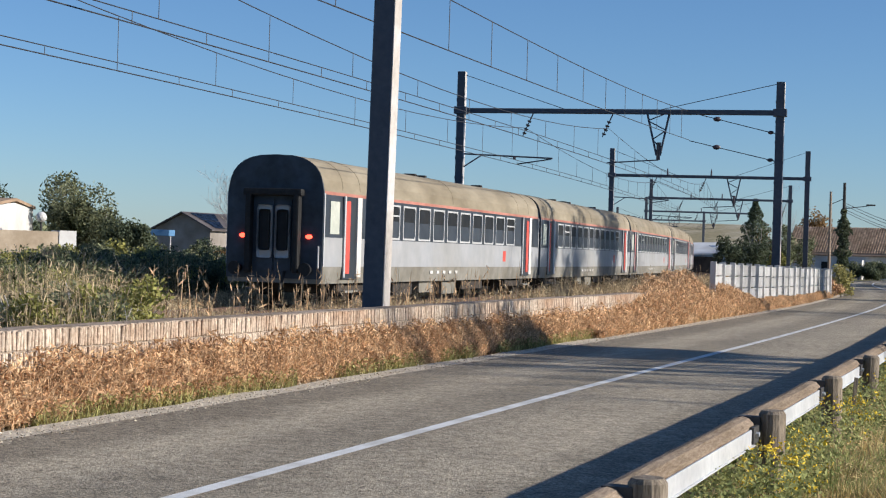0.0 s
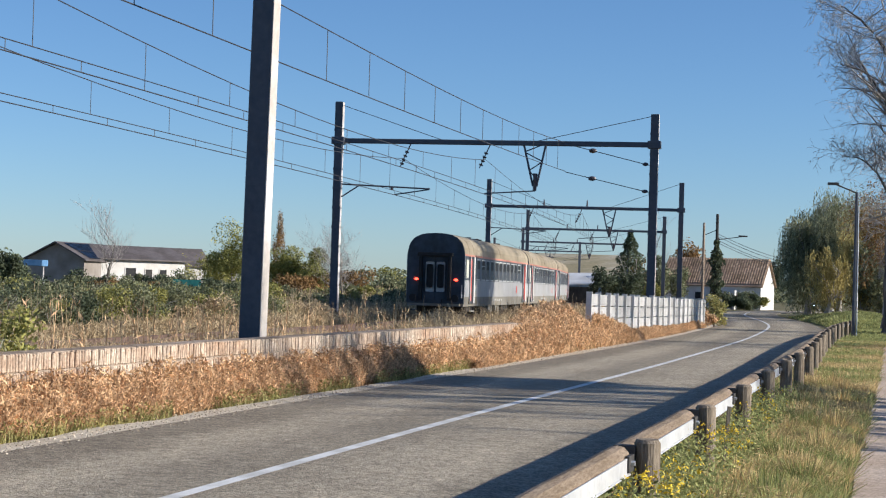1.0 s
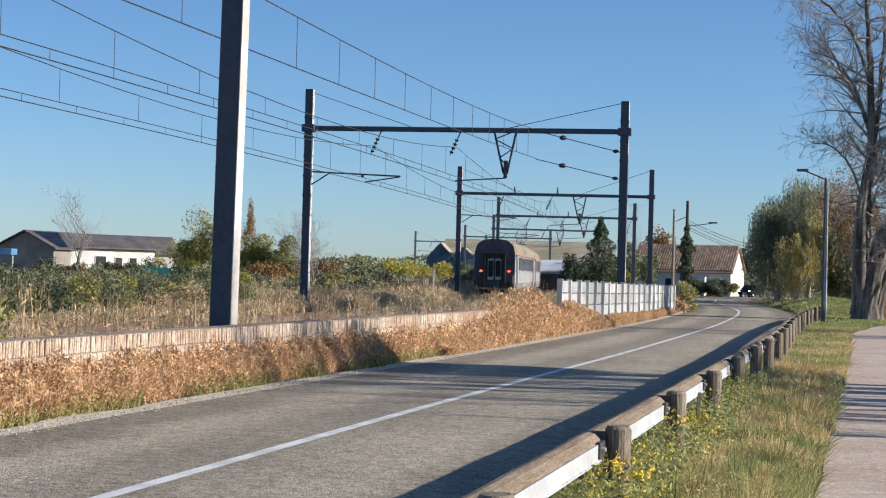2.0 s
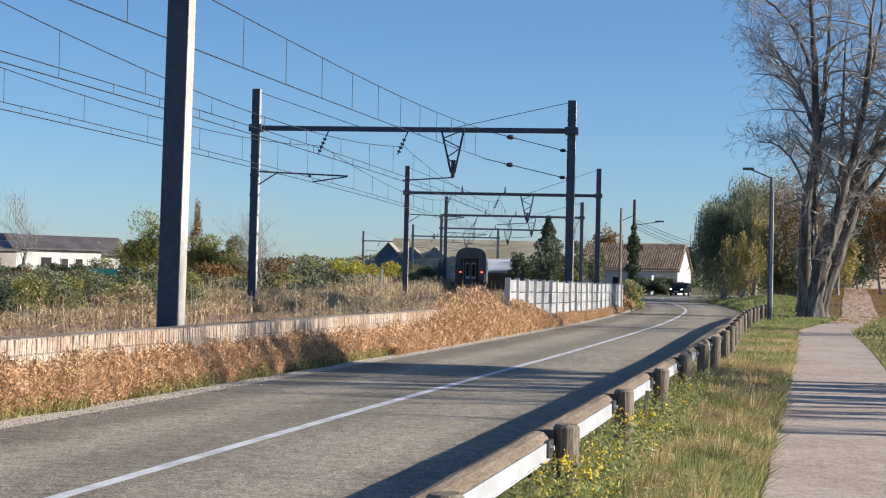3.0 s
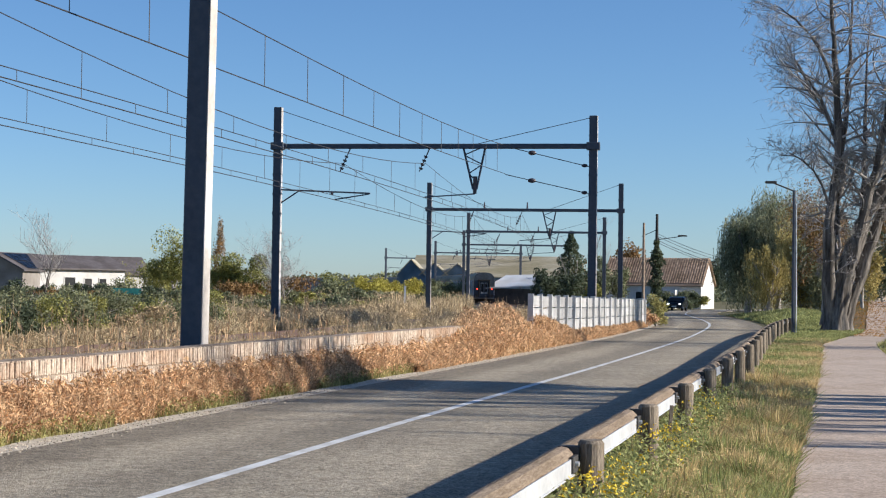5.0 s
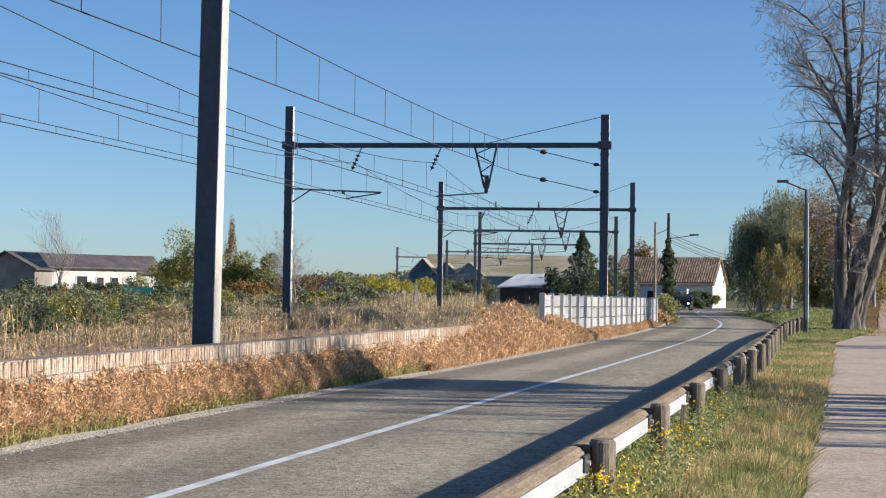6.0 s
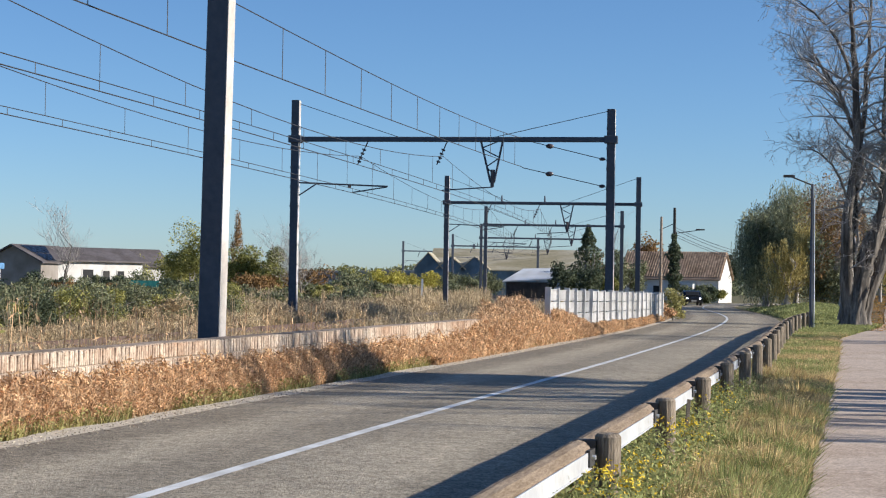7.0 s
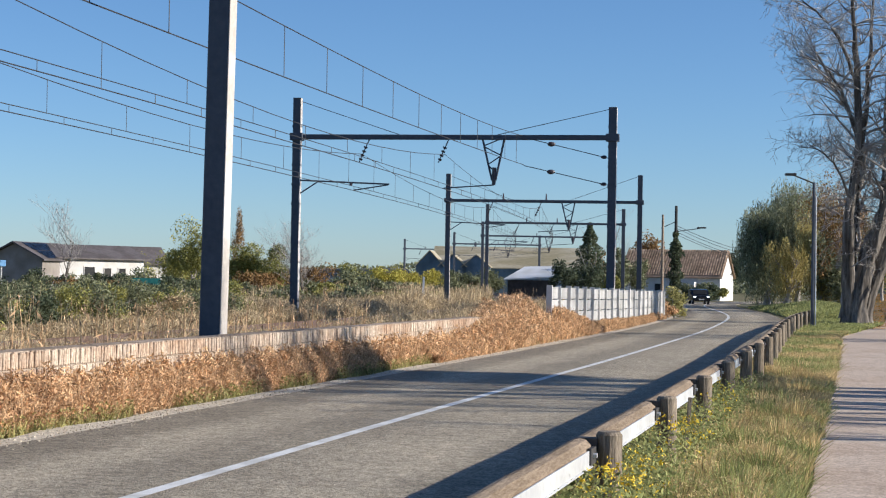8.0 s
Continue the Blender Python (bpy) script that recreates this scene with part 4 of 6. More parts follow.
def build_verge():
    """Grass between guard rail and path, with yellow flowers."""
    def strip(n, y0, y1, a, b):
        y = y0 + (y1 - y0) * rng.uniform(0, 1, n) ** 1.5
        f = rng.uniform(a, b, n)
        l = rail_line(y) - 0.55
        r = np.interp(y, [0, 14.6, 24.3, 37.3, 52, 66.4, 78, 90], [-0.4, 3.05, 5.37, 8.45, 11.9, 15.2, 18.9, 22.8]) - 0.02 - 0.1 * np.array([noise.noise((v * 1.3, 4.0, 2.0)) for v in y])
        return l + (r - l) * f, y
    x, y = strip(150000, 11, 70, 0, 1)
    pat = np.array([noise.noise((a * 0.5, b * 0.3, 1.0)) + 0.7 * noise.noise((a * 2.2, b * 1.3, 3.0)) for a, b in zip(x, y)]) + rng.normal(0, 0.22, len(x))
    near_path = (x - (1.25 + (y - 12.84) * 0.2345)) / np.clip(np.interp(y, [0, 14.6, 24.3, 37.3, 52, 66.4, 78, 90], [-0.4, 3.05, 5.37, 8.45, 11.9, 15.2, 18.9, 22.8]) - (1.25 + (y - 12.84) * 0.2345), 0.3, None)
    g = pat > 0.25 * near_path + np.interp(y, [12, 19, 24, 34], [0.0, -0.15, -0.42, -0.1])
    w = 0.0028 + 0.0002 * y
    stuff("verge_grass", blades(g.sum(), x[g], y[g], np.full(g.sum(), -0.06), 0.04, 0.2, w[g], 0.9), M_GREENGRASS, "uneven green grass on the verge beside the path", "grass")
    s = ~g
    stuff("verge_straw", blades(s.sum(), x[s], y[s], np.full(s.sum(), -0.06), 0.05, 0.2, w[s], 0.75), M_STRAWGRASS, "tufts of straw-coloured grass on the verge", "grass")
    x, y = strip(60000, 11, 34, 0.0, 0.97)
    pat = np.array([noise.noise((a * 1.6, b * 0.9, 6.0)) for a, b in zip(x, y)])
    k = pat > 0.08
    x, y, pat = x[k], y[k], pat[k]
    fz = leaf_quads(np.stack([x, y, -0.04 + rng.uniform(0, 1, len(x)) ** 1.3 * np.clip(0.16 + 0.35 * pat, 0.02, None)], 1), 0.026, 0.2, 0.16)
    stuff("verge_tufts", fz, M_STRAWGRASS, "curled dry blades tangled in the verge grass", "grass")
    for m, count, lb in ((M_STRAWGRASS, 95, "arching tufts of dry straw grass on the verge"), (M_GREENGRASS, 60, "rounded tufts of fresh green grass on the verge")):
        cx, cy = strip(count, 13, 36, 0.32, 0.82)
        per = 260
        rad = np.repeat(rng.uniform(0.12, 0.36, count), per)
        a = rng.uniform(0, 2 * math.pi, count * per)
        q = rng.uniform(0, 1, count * per) ** 0.6
        bx, by = np.repeat(cx, per) + rad * 0.6 * q * np.cos(a), np.repeat(cy, per) + rad * 0.6 * q * np.sin(a)
        tv = blades(count * per, bx, by, np.full(count * per, -0.06), 0.999, 1.001, 0.004 + 0.00012 * by, 0.0)
        high = rad * rng.uniform(0.5, 1.15, count * per) * (1.1 - 0.5 * q)
        tv[:, 2:, 2] = -0.06 + high[:, None]
        tv[:, 2:, 0] += (rad * q * 0.8 * np.cos(a))[:, None]
        tv[:, 2:, 1] += (rad * q * 0.8 * np.sin(a))[:, None]
        stuff("grass_tufts", tv, m, lb, "grass")
    x, y = strip(16000, 11, 26, 0.1, 0.5)
    stuff("verge_herbs", leaf_quads(np.stack([x, y, rng.uniform(0, 0.56, len(x)) ** 1.2], 1), 0.022), M_GREENGRASS, "leafy green herbs under the guard rail", "herbs")
    x, y = strip(640, 11.5, 24, 0.12, 0.5)
    pat = np.array([noise.noise((a * 1.1, b * 0.5, 8.0)) for a, b in zip(x, y)])
    k = pat > 0.12
    c = np.stack([x[k], y[k], rng.uniform(0.2, 0.58, k.sum())], 1)
    c = np.repeat(c, 5, 0) + rng.normal(0, 0.018, (5 * len(c), 3))
    stuff("yellow_flowers", leaf_quads(c, 0.017), M_FLOWER, "small yellow flowers among the verge grass", "flowers")
    x, y = strip(26000, 66, 102, 0.0, 1.0)
    stuff("grass_by_the_trees", blades(len(x), x, y, np.full(len(x), -0.06), 0.06, 0.2, 0.022, 0.7), M_GREENGRASS, "green grass round the feet of the plane trees", "grass")
    # far side of the path
    n = 22000
    y = 20 + 75 * rng.uniform(0, 1, n) ** 1.4
    r = np.interp(y, [0, 14.6, 24.3, 37.3, 52, 66.4, 78, 90], [-0.4, 3.05, 5.37, 8.45, 11.9, 15.2, 18.9, 22.8]) + 2.1
    x = r + rng.uniform(0, 6, n) ** 1.1
    stuff("meadow_grass", blades(n, x, y, np.full(n, -0.06), 0.04, 0.15, 0.005 + 0.0003 * y, 0.8), M_HERB, "green and straw grass beyond the path", "grass")


def build_field():
    """Dry tall grass and brambles beyond the tracks."""
    def band(n, y0, y1, d0, d1):
        y = rng.uniform(y0, y1, n)
        d = rng.uniform(d0, d1, n)
        x = -20.08 + 0.264 * y - 0.00061 * y * y + d
        keep = (x > -0.42 * y) & (x < wall_x(0) + 0.2405 * y - 0.4)
        return x[keep], y[keep]

    def clumpy(name, x, y, h0, h1, w, mat, label, lean=0.22, fuzz=4):
        """Thin leaning stalks with many small seed heads and leaves on them."""
        c = np.array([noise.noise((a * 0.35, b * 0.22, 2.0)) for a, b in zip(x, y)])
        k = c > -0.25
        x, y, c = x[k], y[k], c[k]
        n = len(x)
        grow = 0.55 + 0.9 * np.clip(c + 0.25, 0, 0.8)
        h = rng.uniform(h0, h1, n) * grow
        stalks = blades(n, x, y, np.full(n, -0.08), 0.999, 1.001, (w * 0.6 + 0.00011 * y), lean * 1.6)
        stalks[:, 2:, 2] = -0.08 + (stalks[:, 2:, 2] + 0.08) * h[:, None]
        m = n * fuzz
        f = rng.uniform(0.15, 1.0, m)
        hh = np.repeat(h, fuzz) * f
        px = np.repeat(x, fuzz) + rng.normal(0, 0.16, m)
        py = np.repeat(y, fuzz) + rng.normal(0, 0.16, m)
        tufts = leaf_quads(np.stack([px, py, hh], 1), 1.0, -0.7, 0.13)
        size = (0.03 + 0.0007 * py)[:, None, None]
        cen = tufts.mean(axis=1, keepdims=True)
        tufts = cen + (tufts - cen) * size * 1.3
        stuff(name, np.concatenate([stalks, tufts]), mat, label, "grass")

    x, y = band(60000, 28, 120, -9, -2.2)
    k = (y > 56) | (x < -20.08 + 0.264 * y - 0.00061 * y * y - 3.6)
    x, y = x[k], y[k]
    clumpy("dry_field_grass", x, y, 0.25, 0.85, 0.006, M_DRYGRASS, "tall dry straw grass beside the railway track")
    x, y = band(24000, 28, 120, -26, -5)
    clumpy("scrub_grass", x, y, 0.3, 1.25, 0.006, M_DRYGRASS, "olive and straw grass between the brambles", 0.4)
    y = rng.uniform(15, 50, 26000)
    x = wall_x(0) + 0.2405 * y - rng.uniform(0.32, 4.0, len(y))
    k = (y < 33) & (x / y < -0.265) & (rng.uniform(0, 1, len(y)) < 0.42)
    clumpy("wallside_grass", x[k], y[k], 0.6, 1.3, 0.006, M_DRYGRASS, "dry grass growing behind the roadside wall", 0.3)
    k = (y > 29.5) & (rng.uniform(0, 1, len(y)) < np.where(x / y < -0.14, 0.3, 0.12))
    clumpy("wallside_grass", x[k], y[k], 0.35, 0.95, 0.006, M_DRYGRASS, "thin dry grass behind the roadside wall", 0.3)
    x, y = band(14000, 28, 60, -14, -5.6)
    clumpy("green_scrub", x, y, 0.4, 1.3, 0.012, M_GREENGRASS, "green weeds among the dry field grass", 0.45)
    x, y = band(3000, 34, 75, 5.8, 11)
    clumpy("trackside_grass", x, y, 0.15, 0.55, 0.008, M_DRYGRASS, "dry grass between the tracks and the wall", 0.2)
    x, y = band(11000, 62, 125, 1.5, 6.5)
    k = (np.abs(x - (-20.08 + 0.264 * y - 0.00061 * y * y) - 3.75) > 1.3) | (y > 84)
    x, y = x[k], y[k]
    clumpy("sixfoot_grass", x, y, 0.2, 0.8, 0.008, M_DRYGRASS, "dry grass growing between the two tracks", 0.2)
    x, y = band(5000, 38, 60, -3.8, -1.5)
    clumpy("rail_margin_grass", x, y, 0.2, 0.6, 0.007, M_DRYGRASS, "dry straw growing up to the rails", 0.25)
    x, y = band(1800, 36, 60, 0.9, 2.9)
    clumpy("rail_margin_grass", x, y, 0.15, 0.35, 0.007, M_DRYGRASS, "low dry straw between the rails and the wall", 0.25)
    x, y = band(26000, 110, 232, -16, -2.5)
    clumpy("far_dry_grass", x, y, 0.5, 1.5, 0.02, M_DRYGRASS, "dry grass and scrub farther along the track", 0.2, 1)
    for i in range(150):
        yy = 34 + 110 * rnd.random() ** 1.25
        d = -5.6 - 30 * rnd.random() ** 1.3
        xx = track_x(yy) + d
        if xx < -0.40 * yy:
            continue
        hh = rnd.uniform(1.2, 1.95) * (1.0 if d < -9 else 0.9)
        green = rnd.random()
        shrub(xx, yy, hh, rnd.uniform(1.6, 3.6), M_BRAMBLE if green < 0.62 else (M_OLIVE if green < 0.93 else M_BROWNLEAF),
              "tangled green bramble bush in the dry field" if green < 0.93 else "withered brown bush in the dry field", leaf=0.04 + 0.0007 * yy, n=1900)
    for i in range(80):
        yy = rnd.uniform(46, 72)
        shrub(track_x(yy) - 4.2 - 4.5 * rnd.random(), yy, rnd.uniform(1.5, 2.0), rnd.uniform(1.5, 2.6), rnd.choice([M_BRAMBLE, M_BRAMBLE, M_DARKLEAF, M_OLIVE]),
              "tall dark bramble thicket beside the track", leaf=0.055, n=2100)
    for i in range(40):
        yy = rnd.uniform(32, 66)
        d = -3.4 - 7 * rnd.random()
        xx = track_x(yy) + d
        if xx < -0.40 * yy:
            continue
        shrub(xx, yy, rnd.uniform(1.1, 1.75), rnd.uniform(1.6, 3.0), rnd.choice([M_BRAMBLE, M_BRAMBLE, M_OLIVE, M_DRYGRASS]),
              "tangled bramble and dry weeds close to the track", leaf=0.05, n=2000)
    for i in range(55):
        yy = rnd.uniform(20, 33)
        xx = yy * rnd.uniform(-0.35, -0.275)
        if xx > wall_x(yy) - 0.75 or xx < track_x(yy) + 5.9:
            continue
        shrub(xx, yy, rnd.uniform(0.9, 1.5), rnd.uniform(1.0, 1.8), rnd.choice([M_BRAMBLE, M_BRAMBLE, M_OLIVE]), "tangled green bramble behind the roadside wall", leaf=0.045, n=2200)
    for i in range(16):
        yy = rnd.uniform(120, 225)
        xx = track_x(yy) + rnd.uniform(-22, -5.5)
        shrub(xx, yy, rnd.uniform(1.2, 2.2), rnd.uniform(3, 5), M_BRAMBLE, "dark green bramble thicket far along the track", leaf=0.2, n=900)
    for i in range(16):
        yy = rnd.uniform(138, 152)
        shrub(yy * (-0.235 + 0.0062 * i), yy, rnd.uniform(2.0, 2.6), rnd.uniform(2.2, 3.4), rnd.choice([M_BRAMBLE, M_DARKLEAF, M_BRAMBLE]), "dark green garden hedge before the bungalow", leaf=0.12, n=1500, group="garden hedge")
    x, y = band(1500, 36, 95, -12, -2.4)
    x2, y2 = band(130, 30, 85, 4.5, 11)
    x, y = np.concatenate([x, x2]), np.concatenate([y, y2])
    stuff("tall_stalks", blades(len(x), x, y, np.full(len(x), -0.08), 0.8, 1.75, 0.008, 0.14), M_DRYGRASS, "tall pale dead stalks by the track", "stalks")
    # dry reed stalks with ragged leaves, just behind the wall
    n = 150
    y = rng.uniform(25, 41, n)
    x = wall_x(0) + 0.2405 * y - rng.uniform(0.5, 3.2, n)
    h = rng.uniform(0.95, 1.6, n)
    st = blades(n, x, y, np.full(n, -0.08), 0.999, 1.001, 0.011, 0.2)
    st[:, 2:, 2] = -0.08 + (st[:, 2:, 2] + 0.08) * h[:, None]
    f = rng.uniform(0.35, 1.0, n * 7)
    foot, tip = np.repeat(st[:, :2].mean(axis=1), 7, 0), np.repeat(st[:, 2:].mean(axis=1), 7, 0)
    lv = leaf_quads(foot + (tip - foot) * f[:, None] + rng.normal(0, 0.025, (n * 7, 3)), 0.075, -1.2, 0.16)
    stuff("reed_stalks", np.concatenate([st, lv]), M_DRYWEED, "tall dry reed stalks with ragged leaves behind the wall", "reeds")
    p = thing("marker_post", pose(-1.12, 116, 0), "small pale concrete marker post by the track", "post")
    part("shaft", box(-0.07, 0.07, -0.07, 0.07, -0.1, 2.1, 0.01), M_GALV, p)


# ---- buildings ----
def gable_house(name, m, length, depth, eave, ridge, wall_mat, roof_mat, label, category="house", over=0.3, windows=(), tiles=False):
    """Length along local x, gables at both ends, front at local -y."""
    h = thing(name, m, label, category)
    bm = prism([(-depth / 2, -0.2), (depth / 2, -0.2), (depth / 2, eave), (0, ridge - 0.08), (-depth / 2, eave)], -length / 2, length / 2, "x")
    wall = part("wall", bm, wall_mat, h)
    t = 0.14
    s = (ridge - eave) / (depth / 2)
    for sg in (-1, 1):
        y1 = sg * (depth / 2 + over)
        z1 = eave - s * over
        bm = bmesh.new()
        vs = []
        for x in (-length / 2 - over, length / 2 + over):
            vs += [(x, 0, ridge), (x, y1, z1), (x, y1, z1 + t), (x, 0, ridge + t)]
        v = [bm.verts.new(p) for p in vs]
        for f in ((0, 1, 2, 3), (4, 7, 6, 5), (0, 4, 5, 1), (1, 5, 6, 2), (2, 6, 7, 3), (3, 7, 4, 0)):
            bm.faces.new([v[i] for i in f])
        bmesh.ops.recalc_face_normals(bm, faces=bm.faces[:])
        roof = part("roof", bm, roof_mat, h)
        if tiles and sg < 0:
            slope = math.hypot(y1, ridge - z1)
            step, rowh = 0.32, 0.5
            n_ = int((length + 2 * over) / step)
            rows = int(slope / rowh)
            tv, tf = [], []
            for r in range(rows):
                for c in range(n_):
                    x0 = -length / 2 - over + c * step
                    for k2 in range(5):
                        a = math.pi * k2 / 4
                        xx = x0 + step * (0.5 - 0.42 * math.cos(a))
                        lift = 0.09 * math.sin(a) + 0.02
                        for f0, up in ((r * rowh, 0.0), ((r + 1) * rowh + 0.04, 0.035)):
                            fr = min(f0 / slope, 1)
                            tv.append((xx, y1 * fr, ridge + (z1 - ridge) * fr + t + lift + up))
                    b0 = len(tv) - 10
                    for k2 in range(4):
                        tf.append((b0 + 2 * k2, b0 + 2 * k2 + 1, b0 + 2 * k2 + 3, b0 + 2 * k2 + 2))
            ob = raw("roof_tiles", tv, tf, M_TILE, roof)
            ob["kind"] = "stuff"
    for x, z0, w, hh, door in windows:
        nm = "door" if door else "window"
        wdw = part(nm, box(x - w / 2, x + w / 2, -depth / 2 - 0.03, -depth / 2 + 0.05, z0, z0 + hh), M_GLASS if not door else M_DARKWALL, h)
        bm = bmesh.new()
        for a in ((x - w / 2 - 0.08, x - w / 2, z0 - 0.08, z0 + hh + 0.08), (x + w / 2, x + w / 2 + 0.08, z0 - 0.08, z0 + hh + 0.08),
                  (x - w / 2, x + w / 2, z0 + hh, z0 + hh + 0.08), (x - w / 2, x + w / 2, z0 - 0.08, z0)):
            add_box(bm, a[0], a[1], -depth / 2 - 0.06, -depth / 2 - 0.002, a[2], a[3])
        part("frame", bm, M_WHITEWALL, wdw)
    return h


def build_buildings():
    # white farmhouse by the bend
    fh = gable_house("farmhouse", pose(30.5, 225, 0, 0, 0, -20), 12.6, 8.9, 2.95, 6.2, M_WHITEWALL, M_TILE,
                     "white rendered farmhouse with a terracotta tile roof", windows=((-1.5, 0.9, 1.0, 1.1, 0), (2.6, 0.0, 0.9, 2.0, 1)), tiles=True)
    part("annexe", box(0.6, 3.4, -6.2, -4.45, -0.2, 2.3, 0.02), M_WHITEWALL, fh)
    # long industrial hall
    hall = gable_house("industrial_hall", pose(12.8, 312, 0, 0, 0, -4), 27.5, 26.0, 4.2, 8.0, M_BLUEGREY, M_FIBRO,
                       "long industrial hall with a weathered fibre cement roof", "hall", 0.2)
    for x in (-13.4, -9.6, -5.6):
        bm = prism([(x - 2.3, 0), (x + 2.3, 0), (x + 2.3, 4.4), (x, 6.9 if x < -12 else 6.3), (x - 2.3, 4.4)], -19, -11)
        g = part("gable_bay", bm, M_BLUEGREY, hall, "gabled bay with blue-grey shade in its wall colour")
        for sg in (-1, 1):
            top = 6.9 if x < -12 else 6.3
            bm = bmesh.new()
            v = [bm.verts.new(p) for p in ((x, -19.2, top + 0.05), (x + sg * 2.5, -19.2, 4.25), (x + sg * 2.5, -8, 4.25), (x, -8, top + 0.05),
                                           (x, -19.2, top + 0.2), (x + sg * 2.5, -19.2, 4.4), (x + sg * 2.5, -8, 4.4), (x, -8, top + 0.2))]
            for f in ((0, 1, 2, 3), (4, 7, 6, 5), (0, 4, 5, 1), (1, 5, 6, 2), (2, 6, 7, 3), (3, 7, 4, 0)):
                bm.faces.new([v[i] for i in f])
            part("bay_roof", bm, M_FIBRO, g)
    # open shed with white sheet roof
    shed = thing("shed", pose(12.6, 236, 0, 0, 0, -6), "low dark shed with a pale sheet metal roof", "shed")
    part("wall", box(-3.4, 3.2, -2.5, 2.5, -0.1, 2.2), M_DARKWALL, shed)
    bm = bmesh.new()
    v = [bm.verts.new(p) for p in ((-3.9, -3, 2.15), (3.4, -3, 2.6), (3.4, 3.5, 4.1), (-1.5, 3.5, 3.9), (-3.9, -3, 2.3), (3.4, -3, 2.75), (3.4, 3.5, 4.25), (-1.5, 3.5, 4.05))]
    for f in ((0, 1, 2, 3), (4, 7, 6, 5), (0, 4, 5, 1), (1, 5, 6, 2), (2, 6, 7, 3), (3, 7, 4, 0)):
        bm.faces.new([v[i] for i in f])
    bmesh.ops.recalc_face_normals(bm, faces=bm.faces[:])
    part("roof", bm, M_SHEETROOF, shed)
    # bungalow and grey house with solar panels
    bg = gable_house("bungalow", pose(-36.2, 176, 0.55, 0, 0, 44), 10.4, 7.0, 3.0, 4.2, M_WHITEWALL, M_SLATE, "white bungalow with a dark tiled roof",
                     windows=((-1.2, 1.1, 1.2, 1.0, 0), (0.9, 0.0, 0.8, 2.0, 1), (2.6, 1.1, 0.8, 0.9, 0)), over=0.45)
    gh = gable_house("grey_house", pose(-39.7, 172, 0.45, 0, 0, 75), 9, 6.0, 2.9, 4.4, M_GREYWALL, M_SLATE, "grey rendered house with solar panels on a dark roof", over=0.4)
    s = (4.4 - 2.9) / 3.0
    for i in range(4):
        for j in range(2):
            x0, y0 = -3.6 + 1.8 * i, -0.3 - 1.5 * j
            bm = bmesh.new()
            v = [bm.verts.new((x, y, 4.4 + s * y + 0.2)) for x, y in ((x0, y0), (x0 + 1.7, y0), (x0 + 1.7, y0 - 1.4), (x0, y0 - 1.4))]
            bm.faces.new(v)
            bmesh.ops.solidify(bm, geom=bm.faces[:], thickness=0.04)
            part("solar_panel", bm, M_SOLAR, gh)
    gable_house("dark_house", pose(-34.0, 196, 0.6, 0, 0, 30), 5.0, 6.5, 2.6, 4.4, M_WHITEWALL, M_SLATE, "small house with a dark hipped roof behind the hedge")
    # white building and block wall at the far left
    wb = gable_house("white_building", pose(-33.3, 80, 0, 0, 0, 4), 11.2, 7, 3.3, 3.6, M_WHITEWALL, M_TILE, "white rendered house behind a garden wall", over=0.1)
    bw = thing("garden_wall", pose(-26.2, 75, 0, 0, 0, 38), "unrendered beige block garden wall with a white end pier", "wall")
    part("blocks", box(-9, 2.4, -0.12, 0.12, -0.2, 2.2), M_BLOCKWALL, bw)
    part("pier", box(2.4, 3.2, -0.16, 0.9, -0.2, 2.25), M_WHITEWALL, bw)
    gl = thing("garden_lamp", pose(-25.6, 78, 0), "white globe garden lamp on a post", "lamp")
    part("pole", rod((0, 0, 0), (0, 0, 2.7), 0.05), M_DARKMETAL, gl)
    bm = bmesh.new()
    bmesh.ops.create_icosphere(bm, subdivisions=2, radius=0.25, matrix=Matrix.Translation((0, 0, 2.85)))
    part("globe", bm, M_WHITEWALL, gl)
    tn = thing("garden_screen", pose(-20.2, 120, 0, 0, 0, 5), "teal netting screen on a garden fence", "screen")
    part("netting", box(-1.0, 1.0, -0.03, 0.03, 0, 1.7), M_TEAL, tn)
    sgn = thing("garden_canopy", pose(-29.0, 112, 0), "small blue and white garden canopy", "canopy")
    part("cover", box(-1.0, 1.0, -0.8, 0.8, 2.3, 2.7, 0.05), M_BLUEBOX, sgn)
    for sx in (-0.9, 0.9):
        part("leg", rod((sx, 0, 0), (sx, 0, 2.3), 0.05), M_WHITEWALL, sgn)
    # house at the end of the path
    gable_house("brick_house", pose(60.5, 222, 0.9, 0, 0, 25), 12, 7, 2.0, 4.4, M_BLOCKWALL, M_TILE, "house with an orange tile roof at the end of the path")


